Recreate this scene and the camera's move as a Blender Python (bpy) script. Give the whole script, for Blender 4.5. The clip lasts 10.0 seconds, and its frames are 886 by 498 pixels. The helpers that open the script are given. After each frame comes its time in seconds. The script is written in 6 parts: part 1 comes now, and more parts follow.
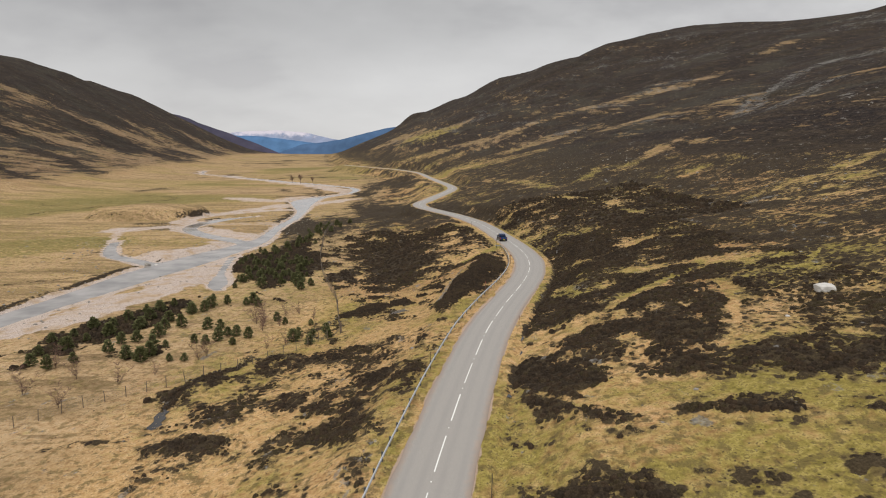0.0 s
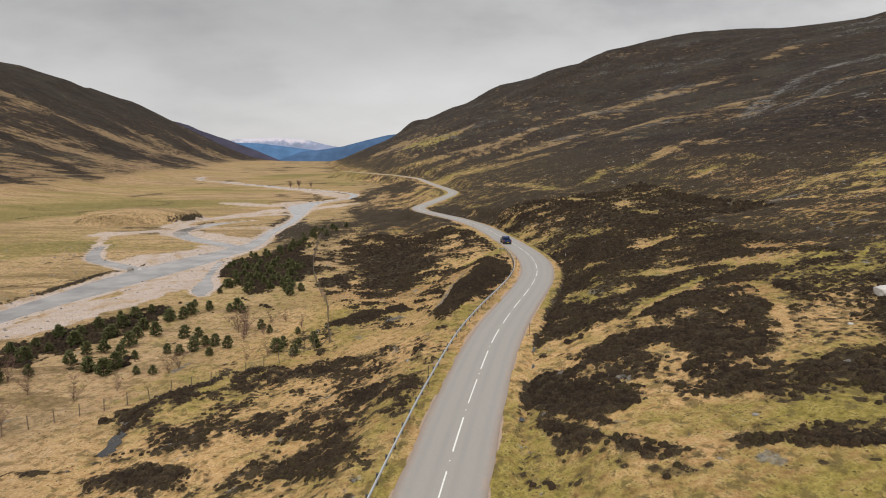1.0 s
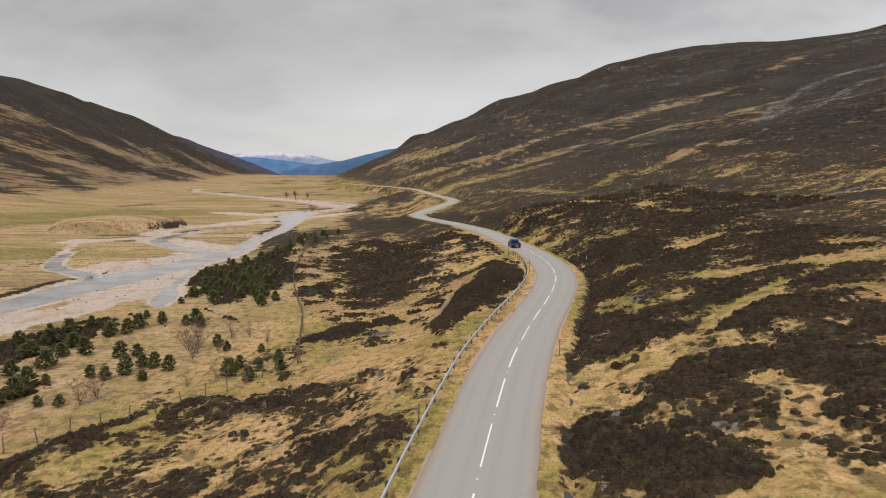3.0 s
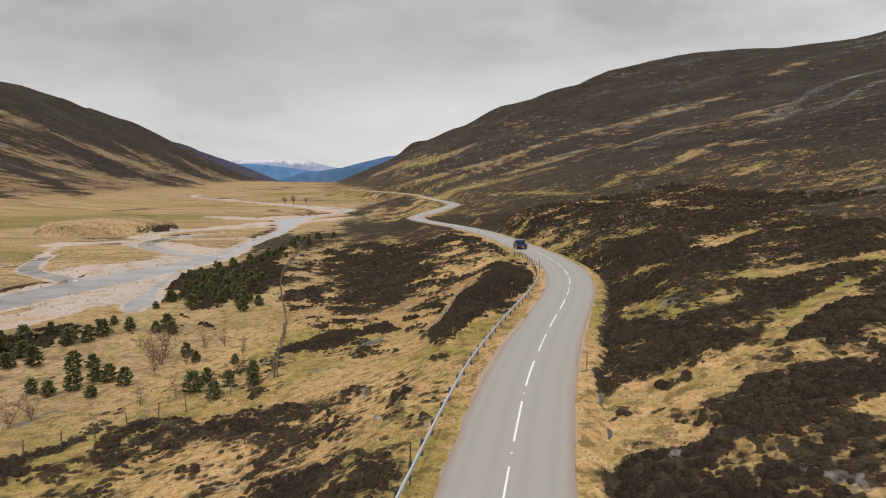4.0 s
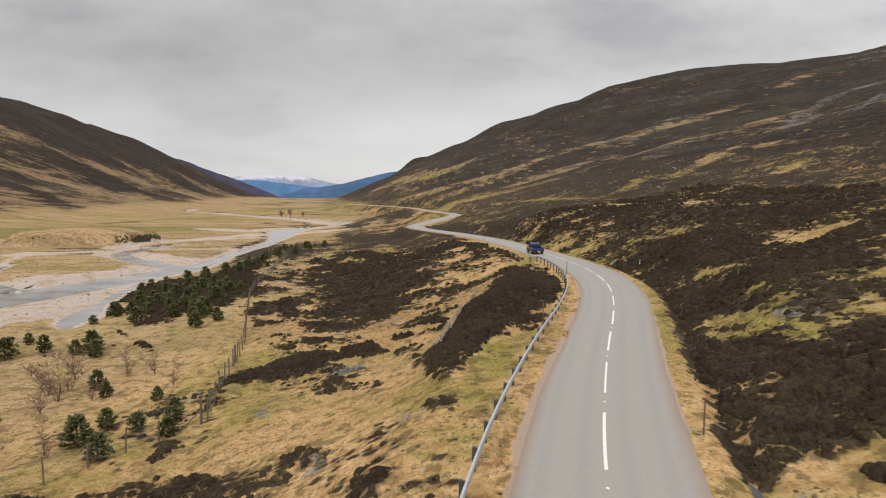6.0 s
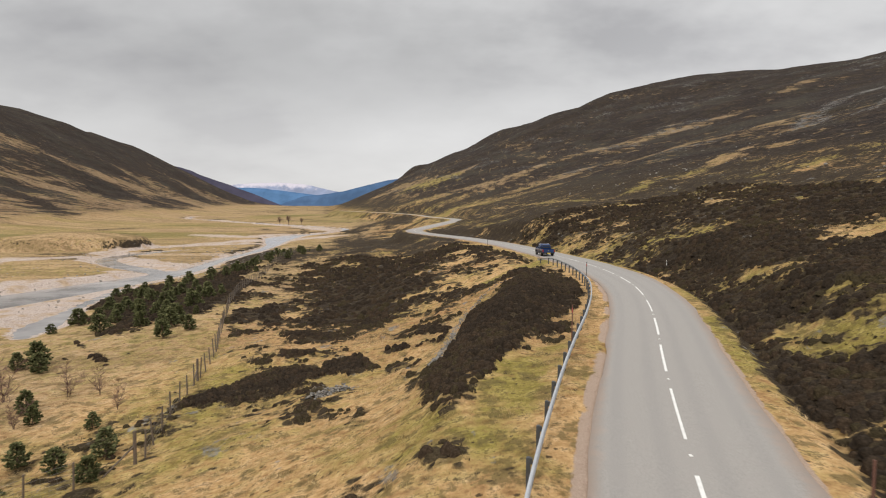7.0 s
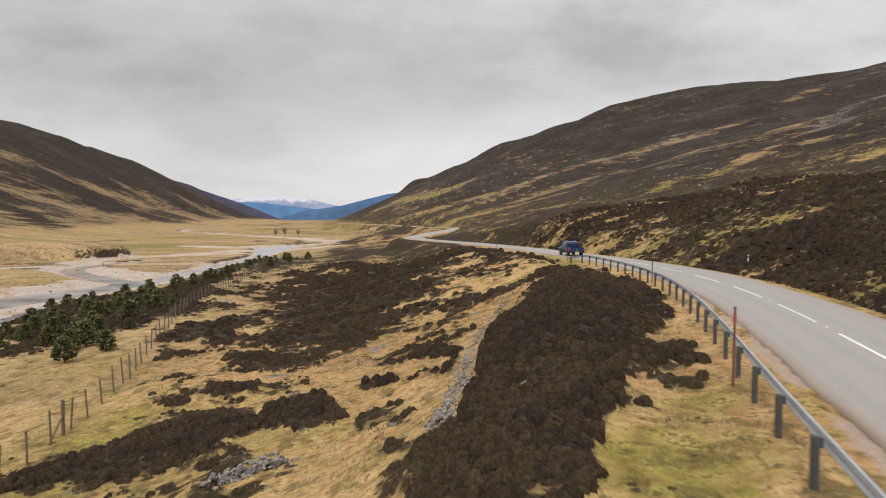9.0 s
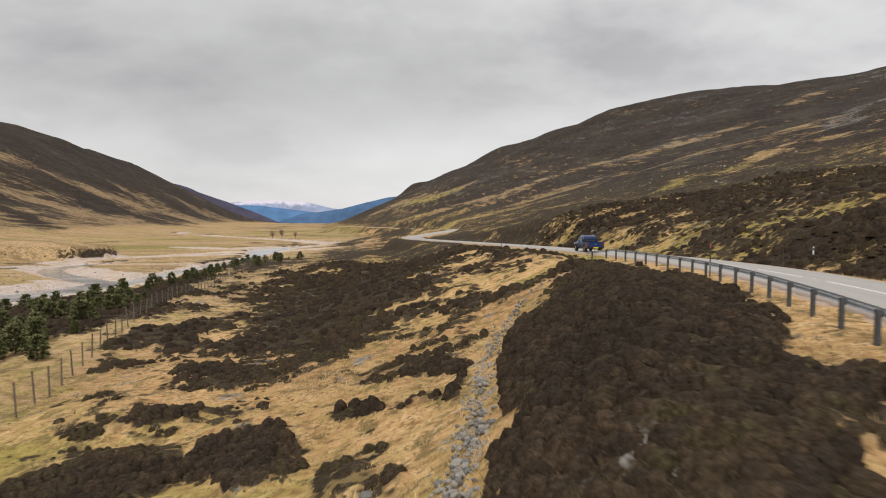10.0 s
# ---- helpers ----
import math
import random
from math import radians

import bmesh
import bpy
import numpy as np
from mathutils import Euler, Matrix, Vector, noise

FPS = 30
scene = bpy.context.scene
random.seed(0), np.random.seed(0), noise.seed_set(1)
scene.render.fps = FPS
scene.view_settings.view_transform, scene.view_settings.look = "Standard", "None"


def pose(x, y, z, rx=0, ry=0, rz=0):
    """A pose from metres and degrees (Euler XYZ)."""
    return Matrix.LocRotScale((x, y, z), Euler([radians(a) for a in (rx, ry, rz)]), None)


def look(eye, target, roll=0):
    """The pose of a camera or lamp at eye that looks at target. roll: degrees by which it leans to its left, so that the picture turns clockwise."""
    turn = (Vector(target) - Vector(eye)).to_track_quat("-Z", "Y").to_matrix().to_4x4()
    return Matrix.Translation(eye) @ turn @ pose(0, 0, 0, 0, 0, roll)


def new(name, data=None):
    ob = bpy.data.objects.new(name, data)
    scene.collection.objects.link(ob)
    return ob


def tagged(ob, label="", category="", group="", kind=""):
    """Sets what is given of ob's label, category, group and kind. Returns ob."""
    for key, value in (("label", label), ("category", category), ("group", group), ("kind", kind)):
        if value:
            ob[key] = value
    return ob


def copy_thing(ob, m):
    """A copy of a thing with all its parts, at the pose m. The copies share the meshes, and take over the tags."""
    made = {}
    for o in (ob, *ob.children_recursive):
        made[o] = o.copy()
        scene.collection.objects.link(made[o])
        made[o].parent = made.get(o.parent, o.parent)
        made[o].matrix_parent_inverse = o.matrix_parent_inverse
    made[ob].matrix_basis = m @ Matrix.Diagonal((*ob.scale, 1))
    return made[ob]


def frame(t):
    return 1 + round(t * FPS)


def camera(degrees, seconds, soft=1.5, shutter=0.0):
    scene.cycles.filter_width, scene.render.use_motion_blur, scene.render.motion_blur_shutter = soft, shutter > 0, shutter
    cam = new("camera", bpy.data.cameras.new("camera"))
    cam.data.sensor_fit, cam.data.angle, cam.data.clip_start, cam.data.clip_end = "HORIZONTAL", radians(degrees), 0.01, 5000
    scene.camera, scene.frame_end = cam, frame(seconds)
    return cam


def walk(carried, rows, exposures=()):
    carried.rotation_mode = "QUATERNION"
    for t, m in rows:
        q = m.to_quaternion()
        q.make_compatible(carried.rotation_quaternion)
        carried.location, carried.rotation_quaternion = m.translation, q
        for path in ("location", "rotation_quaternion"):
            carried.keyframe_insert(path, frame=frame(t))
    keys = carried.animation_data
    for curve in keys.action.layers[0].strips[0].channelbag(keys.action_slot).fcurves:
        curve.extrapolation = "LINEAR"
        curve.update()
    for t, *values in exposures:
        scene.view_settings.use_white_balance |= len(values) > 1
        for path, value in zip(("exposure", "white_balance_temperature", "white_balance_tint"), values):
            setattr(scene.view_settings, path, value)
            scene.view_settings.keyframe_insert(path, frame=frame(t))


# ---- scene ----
cam = camera(72.0, 10.0, soft=1.1, shutter=0.35)
PATH = [
    (0, (-0.053, -0.211, 23.540), (-0.054, 1.764, 23.224), 0.2),
    (0.5, (0.000, 4.293, 22.304), (-0.003, 6.269, 21.999), 0.2),
    (1, (-0.015, 9.031, 21.036), (-0.017, 11.009, 20.744), 0.2),
    (1.5, (0.023, 13.454, 19.815), (0.020, 15.434, 19.535), 0.2),
    (2, (0.092, 18.310, 18.516), (0.088, 20.293, 18.248), 0.2),
    (2.5, (0.100, 22.801, 17.310), (0.097, 24.784, 17.054), 0.2),
    (4, (0.071, 37.106, 13.720), (0.068, 39.094, 13.499), 0.3),
    (4.5, (0.051, 41.684, 12.696), (0.048, 43.674, 12.487), 0.3),
    (5, (0.051, 46.522, 11.640), (0.046, 48.513, 11.446), 0.3),
    (5.5, (-0.020, 50.909, 10.644), (-0.025, 52.901, 10.464), 0.3),
    (7, (-0.151, 64.437, 8.000), (-0.158, 66.432, 7.858), 0.2),
    (7.5, (-0.269, 68.726, 7.193), (-0.276, 70.722, 7.064), 0.1),
    (8, (-0.402, 73.370, 6.340), (-0.409, 75.367, 6.222), 0.0),
    (8.5, (-0.480, 77.737, 5.557), (-0.488, 79.735, 5.451), 0.0),
    (9, (-0.568, 82.290, 4.788), (-0.576, 84.288, 4.692), 0.0),
    (9.5, (-0.663, 86.541, 4.074), (-0.670, 88.540, 3.986), 0.1),
    (10, (-0.781, 91.296, 3.314), (-0.786, 93.294, 3.231), 0.2),
]
walk(cam, [(t, look(eye, target, roll)) for t, eye, target, roll in PATH], [(0, -0.05), (4, 0.0), (7, 0.08), (10, 0.15)])

# ---------------------------------------------------------------- world and light
def build_sky():
    world = bpy.data.worlds.new("overcast_sky")
    scene.world = world
    world.use_nodes = True
    nt = world.node_tree
    nt.nodes.clear()
    L = nt.links.new
    out = nt.nodes.new("ShaderNodeOutputWorld")
    bg = nt.nodes.new("ShaderNodeBackground")
    L(bg.outputs[0], out.inputs[0])
    sky = nt.nodes.new("ShaderNodeTexSky")
    sky.sky_type, sky.sun_disc = "NISHITA", False
    sky.sun_elevation, sky.sun_rotation = SUN_HEIGHT, SUN_TURN
    coord = nt.nodes.new("ShaderNodeTexCoord").outputs["Generated"]
    sep = nt.nodes.new("ShaderNodeSeparateXYZ")
    L(coord, sep.inputs[0])

    def calc_(op, a, b=0.0, clamp=False):
        n = nt.nodes.new("ShaderNodeMath")
        n.operation, n.use_clamp = op, clamp
        for k, v in enumerate((a, b)):
            if isinstance(v, (int, float)):
                n.inputs[k].default_value = v
            else:
                L(v, n.inputs[k])
        return n.outputs[0]

    up = calc_("MAXIMUM", sep.outputs["Z"], 0.0)
    # a flat cloud deck overhead
    k = calc_("DIVIDE", 1.0, calc_("ADD", up, 0.34))
    deck = nt.nodes.new("ShaderNodeCombineXYZ")
    L(calc_("MULTIPLY", sep.outputs["X"], k), deck.inputs[0])
    L(calc_("MULTIPLY", sep.outputs["Y"], k), deck.inputs[1])

    def cloud(scale, detail, shift, stretch):
        mp = nt.nodes.new("ShaderNodeMapping")
        mp.inputs["Location"].default_value, mp.inputs["Scale"].default_value = shift, stretch
        L(deck.outputs[0], mp.inputs[0])
        n = nt.nodes.new("ShaderNodeTexNoise")
        n.inputs["Scale"].default_value, n.inputs["Detail"].default_value, n.inputs["Roughness"].default_value = scale, detail, 0.52
        L(mp.outputs[0], n.inputs["Vector"])
        return n.outputs[0]

    a, b = cloud(1.15, 5, CLOUD_SHIFT, (0.9, 1.0, 1)), cloud(3.6, 5, (4.2, 1.7, 0), (0.8, 1.0, 1))
    mix = calc_("ADD", calc_("MULTIPLY", a, 0.68), calc_("MULTIPLY", b, 0.32))
    r = nt.nodes.new("ShaderNodeValToRGB")
    for e, (at, c) in zip((r.color_ramp.elements[0], r.color_ramp.elements[1], r.color_ramp.elements.new(0.5)),
                          ((0.41, (0.45, 0.447, 0.456, 1)), (0.57, (0.80, 0.795, 0.785, 1)), (0.5, (0.575, 0.573, 0.575, 1)))):
        e.position, e.color = at, c
    L(mix, r.inputs[0])
    # paler towards the horizon, brighter towards the zenith as under any cloud cover
    pale = nt.nodes.new("ShaderNodeMix")
    pale.data_type = "RGBA"
    rise = nt.nodes.new("ShaderNodeMapRange")
    rise.inputs["From Min"].default_value, rise.inputs["From Max"].default_value = 0.0, 0.27
    rise.interpolation_type = "SMOOTHSTEP"
    L(up, rise.inputs[0])
    L(calc_("ADD", calc_("MULTIPLY", rise.outputs[0], 0.6), 0.4), pale.inputs[0])
    pale.inputs[6].default_value = (0.775, 0.762, 0.752, 1)
    L(r.outputs[0], pale.inputs[7])
    gain = nt.nodes.new("ShaderNodeMapRange")
    gain.interpolation_type = "SMOOTHSTEP"
    for key, v in (("From Min", 0.3), ("From Max", 1.0), ("To Min", 1.0), ("To Max", ZENITH)):
        gain.inputs[key].default_value = v
    L(up, gain.inputs[0])
    # the cloud is thinner to the east
    thin = calc_("ADD", calc_("MULTIPLY", sep.outputs["X"], 0.16), 1.0)
    # a long darker cloud bank over the head of the glen
    warp = calc_("MULTIPLY", calc_("SUBTRACT", b, 0.5), 0.9)
    ahead = calc_("MAXIMUM", sep.outputs["Y"], 0.05)
    ba = calc_("ADD", calc_("MULTIPLY", calc_("ADD", calc_("DIVIDE", sep.outputs["X"], ahead), 0.17), 2.3), warp)
    be = calc_("ADD", calc_("MULTIPLY", calc_("SUBTRACT", calc_("DIVIDE", sep.outputs["Z"], ahead), 0.255), 9.5), calc_("MULTIPLY", warp, 2.2))
    bank_ = calc_("EXPONENT", calc_("MULTIPLY", calc_("ADD", calc_("MULTIPLY", ba, ba), calc_("MULTIPLY", be, be)), -1.0))
    bank_ = calc_("MULTIPLY", bank_, calc_("GREATER_THAN", sep.outputs["Y"], 0.05))
    thin = calc_("MULTIPLY", thin, calc_("SUBTRACT", 1.0, calc_("MULTIPLY", bank_, 0.22)))
    grey = nt.nodes.new("ShaderNodeVectorMath")
    grey.operation = "SCALE"
    L(pale.outputs[2], grey.inputs[0])
    L(calc_("MULTIPLY", gain.outputs[0], thin), grey.inputs["Scale"])
    blue = nt.nodes.new("ShaderNodeVectorMath")
    blue.operation = "SCALE"
    L(sky.outputs[0], blue.inputs[0])
    blue.inputs["Scale"].default_value = 0.0025
    both = nt.nodes.new("ShaderNodeVectorMath")
    both.operation = "ADD"
    L(grey.outputs[0], both.inputs[0])
    L(blue.outputs[0], both.inputs[1])
    L(both.outputs[0], bg.inputs[0])
    bg.inputs[1].default_value = 1.0


SUN_HEIGHT, SUN_TURN, ZENITH, CLOUD_SHIFT = radians(48), radians(200), 2.4, (1.35, 0.5, 0)
build_sky()
sun = new("sun", bpy.data.lights.new("sun", "SUN"))
sun.data.energy, sun.data.angle, sun.data.color = 1.5, radians(14), (1.0, 0.935, 0.84)
sun.matrix_world = look((60 * math.sin(SUN_TURN), 60 * math.cos(SUN_TURN), 66), (0, 0, 0))

# ---------------------------------------------------------------- terrain
# plan of the road's centre line: x, y, z
ROAD = [(-24, -158, -6.8), (-17.5, -90, -5.6), (-11.5, -35, -4.4), (-8.4, -10, -3.5), (-5.6, 10, -2.6), (-3.6, 25, -1.75), (-1.2, 40, -0.9), (0.5, 50, -0.35), (2.5, 61, 0.15), (5.35, 75, 0.55), (7.8, 84.5, 0.65),
        (10.25, 93, 0.66), (12.85, 101.5, 0.64), (15.2, 110, 0.62), (17.05, 118.5, 0.6), (18.1, 127, 0.57), (18.5, 136, 0.52), (18.2, 146, 0.42),
        (17.2, 160, 0.2), (15.6, 176, -0.1), (13.7, 195, -0.45), (10.3, 216, -0.8), (4.3, 238, -1.05), (-3.2, 257, -1.15), (-9.6, 274, -1.15),
        (-11.4, 290, -1.05), (-7.5, 310, -0.7), (-1.0, 340, 0.0), (4.5, 370, 0.5), (5.5, 395, 0.6), (3.0, 430, 0.3), (-4, 500, -0.6),
        (-14, 600, -1.8), (-33, 767, -2.8), (-66, 880, -2.4), (-112, 980, -2.0), (-180, 1120, -1.5)]


def catmull(points, step=1.0):
    """A smooth line through points, sampled at about even steps."""
    p = np.array(points, float)
    p = np.vstack([2 * p[0] - p[1], p, 2 * p[-1] - p[-2]])
    out = []
    for i in range(1, len(p) - 2):
        a, b, c, d = p[i - 1:i + 3]
        n = max(2, int(np.linalg.norm(c - b) / step))
        s = (np.arange(n) / n)[:, None]
        out.append(0.5 * (2 * b + (c - a) * s + (2 * a - 5 * b + 4 * c - d) * s ** 2 + (3 * b - a - 3 * c + d) * s ** 3))
    out.append(p[-2][None])
    return np.vstack(out)


ROAD_LINE = catmull(ROAD, 1.0)
ROAD_HALF = 3.15


def hashed(ix, iy, seed):
    h = (ix.astype(np.int64) * 374761393 + iy.astype(np.int64) * 668265263 + seed * 974634777) & 0xFFFFFFFF
    h = ((h ^ (h >> 13)) * 1274126177) & 0xFFFFFFFF
    h = ((h ^ (h >> 16)) * 2246822519) & 0xFFFFFFFF
    return ((h ^ (h >> 15)) & 0xFFFFFF) / float(0xFFFFFF)


def vnoise(x, y, seed=0):
    """Smooth value noise from -1 to 1."""
    ix, iy = np.floor(x), np.floor(y)
    fx, fy = x - ix, y - iy
    fx, fy = fx * fx * fx * (fx * (fx * 6 - 15) + 10), fy * fy * fy * (fy * (fy * 6 - 15) + 10)
    a, b = hashed(ix, iy, seed), hashed(ix + 1, iy, seed)
    c, d = hashed(ix, iy + 1, seed), hashed(ix + 1, iy + 1, seed)
    return 2 * ((a + (b - a) * fx) * (1 - fy) + (c + (d - c) * fx) * fy) - 1


def fbm(x, y, size, octaves=4, seed=0, gain=0.5):
    out, amp, total = 0, 1.0, 0.0
    x, y = x / size, y / size
    for k in range(octaves):
        c, s = math.cos(0.7 * k), math.sin(0.7 * k)
        out = out + amp * vnoise(c * x - s * y + 17.3 * k, s * x + c * y - 9.1 * k, seed + k)
        total += amp
        amp *= gain
        x, y = x * 2.03, y * 2.03
    return out / total


def step01(a, b, x):
    t = np.clip((x - a) / (b - a), 0, 1)
    return t * t * (3 - 2 * t)


def soft(x, xs, ys):
    """Piecewise profile with rounded corners."""
    w = 0.04 * (np.abs(x) + 3)
    return (np.interp(x - w, xs, ys) + 2 * np.interp(x, xs, ys) + np.interp(x + w, xs, ys)) / 4


def axis_x(y):
    """Foot of the eastern slope, which the road follows."""
    return soft(y, [-200, 0, 40, 80, 120, 160, 220, 290, 400, 600, 800, 1000, 1500, 2500, 4500],
                [-18, -6, 0, 6, 15, 16.5, 7, -6, -2, -15, -45, -110, -230, -430, -800])


def axis_z(y):
    return np.interp(y, [0, 40, 90, 130, 200, 290, 390, 500, 770, 1100, 2000, 4500], [-3, -0.8, .65, .55, -.5, -1, .5, -.6, -2.8, -1.5, 0, 8])


def floor_z(y):
    """Level of the valley's flat floor."""
    return np.interp(y, [-200, 0, 75, 150, 250, 357, 632, 1000, 1500, 2500, 4500], [-6.6, -7.0, -7.4, -8.0, -8.8, -10.4, -12.2, -12, -11, -6, 4])


def west_x(y):
    """Foot of the western hill."""
    return soft(y, [-300, 0, 500, 650, 1800, 2600, 3200, 4500], [-200, -220, -330, -360, -650, -850, -950, -1150])


# humps and hollows: x, y, half-lengths across and along, turn, height
HUMPS = [(-3.0, 158, 10, 30, 6, 3.0), (-14, 120, 7, 16, 10, 0.8), (4.5, 108, 4.5, 14, -18, 1.3), (40, 88, 14, 20, 0, -1.0), (44, 66, 14, 12, 0, -0.6),
         (44, 152, 12, 34, 4, 1.3), (34, 240, 13, 36, 8, 1.8), (-20, 205, 10, 30, 12, 1.6), (-25, 250, 12, 36, 8, 2.2), (25, 215, 10, 22, 12, 2.0),
         (-40, 520, 30, 60, 10, 6.0), (-38, 640, 30, 40, 0, 8.0), (-33, 158, 10, 28, 8, 1.7), (-46, 238, 12, 44, 6, 2.2), (-33.0, 66.5, 1.8, 5.5, 3, -0.6),
         (-215, 4330, 80, 150, 0, 38), (300, 3260, 150, 260, 0, 26), (690, 1960, 240, 260, 0, 14)]

# river: x, y, half-width of the water
RIVER = [(-84, 40, 5.0), (-86, 75, 5.0), (-85, 100, 4.4), (-83, 120, 4.2), (-81.5, 133, 5.0), (-80, 145, 6.0), (-79, 157, 7.0), (-77, 168, 7.6), (-74.5, 183, 7.6), (-72, 197, 6.6),
         (-69, 211, 5.2), (-68, 222, 3.6), (-69, 237, 2.6), (-71.5, 255, 2.2), (-74, 280, 2.2), (-76, 310, 2.2), (-82, 350, 2.8), (-92, 395, 7), (-98, 430, 10), (-97, 465, 7), (-86, 500, 3),
         (-80, 540, 3), (-90, 600, 4), (-130, 660, 5), (-200, 740, 6), (-300, 860, 6), (-380, 960, 6), (-430, 1100, 6)]
BRANCH = [[(-84, 172, 1.5), (-90, 177, 2.0), (-103, 187, 2.0), (-112, 202, 1.5), (-119, 219, 1.0)],
          [(-69, 214, 2.0), (-80, 225, 3.0), (-96, 240, 3.0), (-108, 257, 3.0), (-112, 275, 3.0), (-109, 300, 4.0), (-98, 318, 2.0)],
          [(-52.6, 138.6, 0.1), (-54.0, 141.5, 1.3), (-55.4, 146, 2.2), (-57, 151.5, 1.8), (-59, 158, 0.7), (-62, 170, 0.5), (-65, 184, 0.4)]]
RIVER_LINE = catmull(RIVER, 3.0)
BRANCH_LINES = [catmull(b, 2.0) for b in BRANCH]


def nearest(line, x, y, reach):
    """Signed distance (right: plus) to a line's points in plan, the index of the nearest, for points within reach."""
    d = np.full(x.shape, reach, float)
    k = np.zeros(x.shape, int)
    side = np.ones(x.shape)
    lo, hi = line[:, 1].min() - reach, line[:, 1].max() + reach
    todo = np.flatnonzero((y > lo) & (y < hi) & (x > line[:, 0].min() - reach) & (x < line[:, 0].max() + reach))
    tangent = np.gradient(line[:, :2], axis=0)
    tangent /= np.linalg.norm(tangent, axis=1)[:, None]
    order = todo[np.argsort(y[todo], kind="stable")]
    for part_ in np.array_split(order, max(1, len(order) // 4000)):
        if not len(part_):
            continue
        px, py = x[part_], y[part_]
        near = np.flatnonzero((line[:, 1] > py.min() - reach) & (line[:, 1] < py.max() + reach))
        if not len(near):
            continue
        q = line[near]
        dx, dy = px[:, None] - q[None, :, 0], py[:, None] - q[None, :, 1]
        j = np.argmin(dx * dx + dy * dy, axis=1)
        ddx, ddy = dx[np.arange(len(j)), j], dy[np.arange(len(j)), j]
        tx, ty = tangent[near[j], 0], tangent[near[j], 1]
        cross = ddx * ty - ddy * tx
        along = ddx * tx + ddy * ty
        dist = np.where(np.abs(along) < 3.2, np.abs(cross), np.hypot(ddx, ddy))
        d[part_] = np.minimum(dist, reach)
        k[part_] = near[j]
        side[part_] = np.where(cross >= 0, 1, -1)
    return d * side, k


def terrace_r(x, y):
    """Plan of the terrace: under one inside its rim."""
    p, q = x + 147 + 0.10 * (y - 306), y - 307 - 0.25 * (x + 147)
    return np.hypot(p / 27, q / 23) + 0.14 * fbm(x, y, 20, 3, 71)


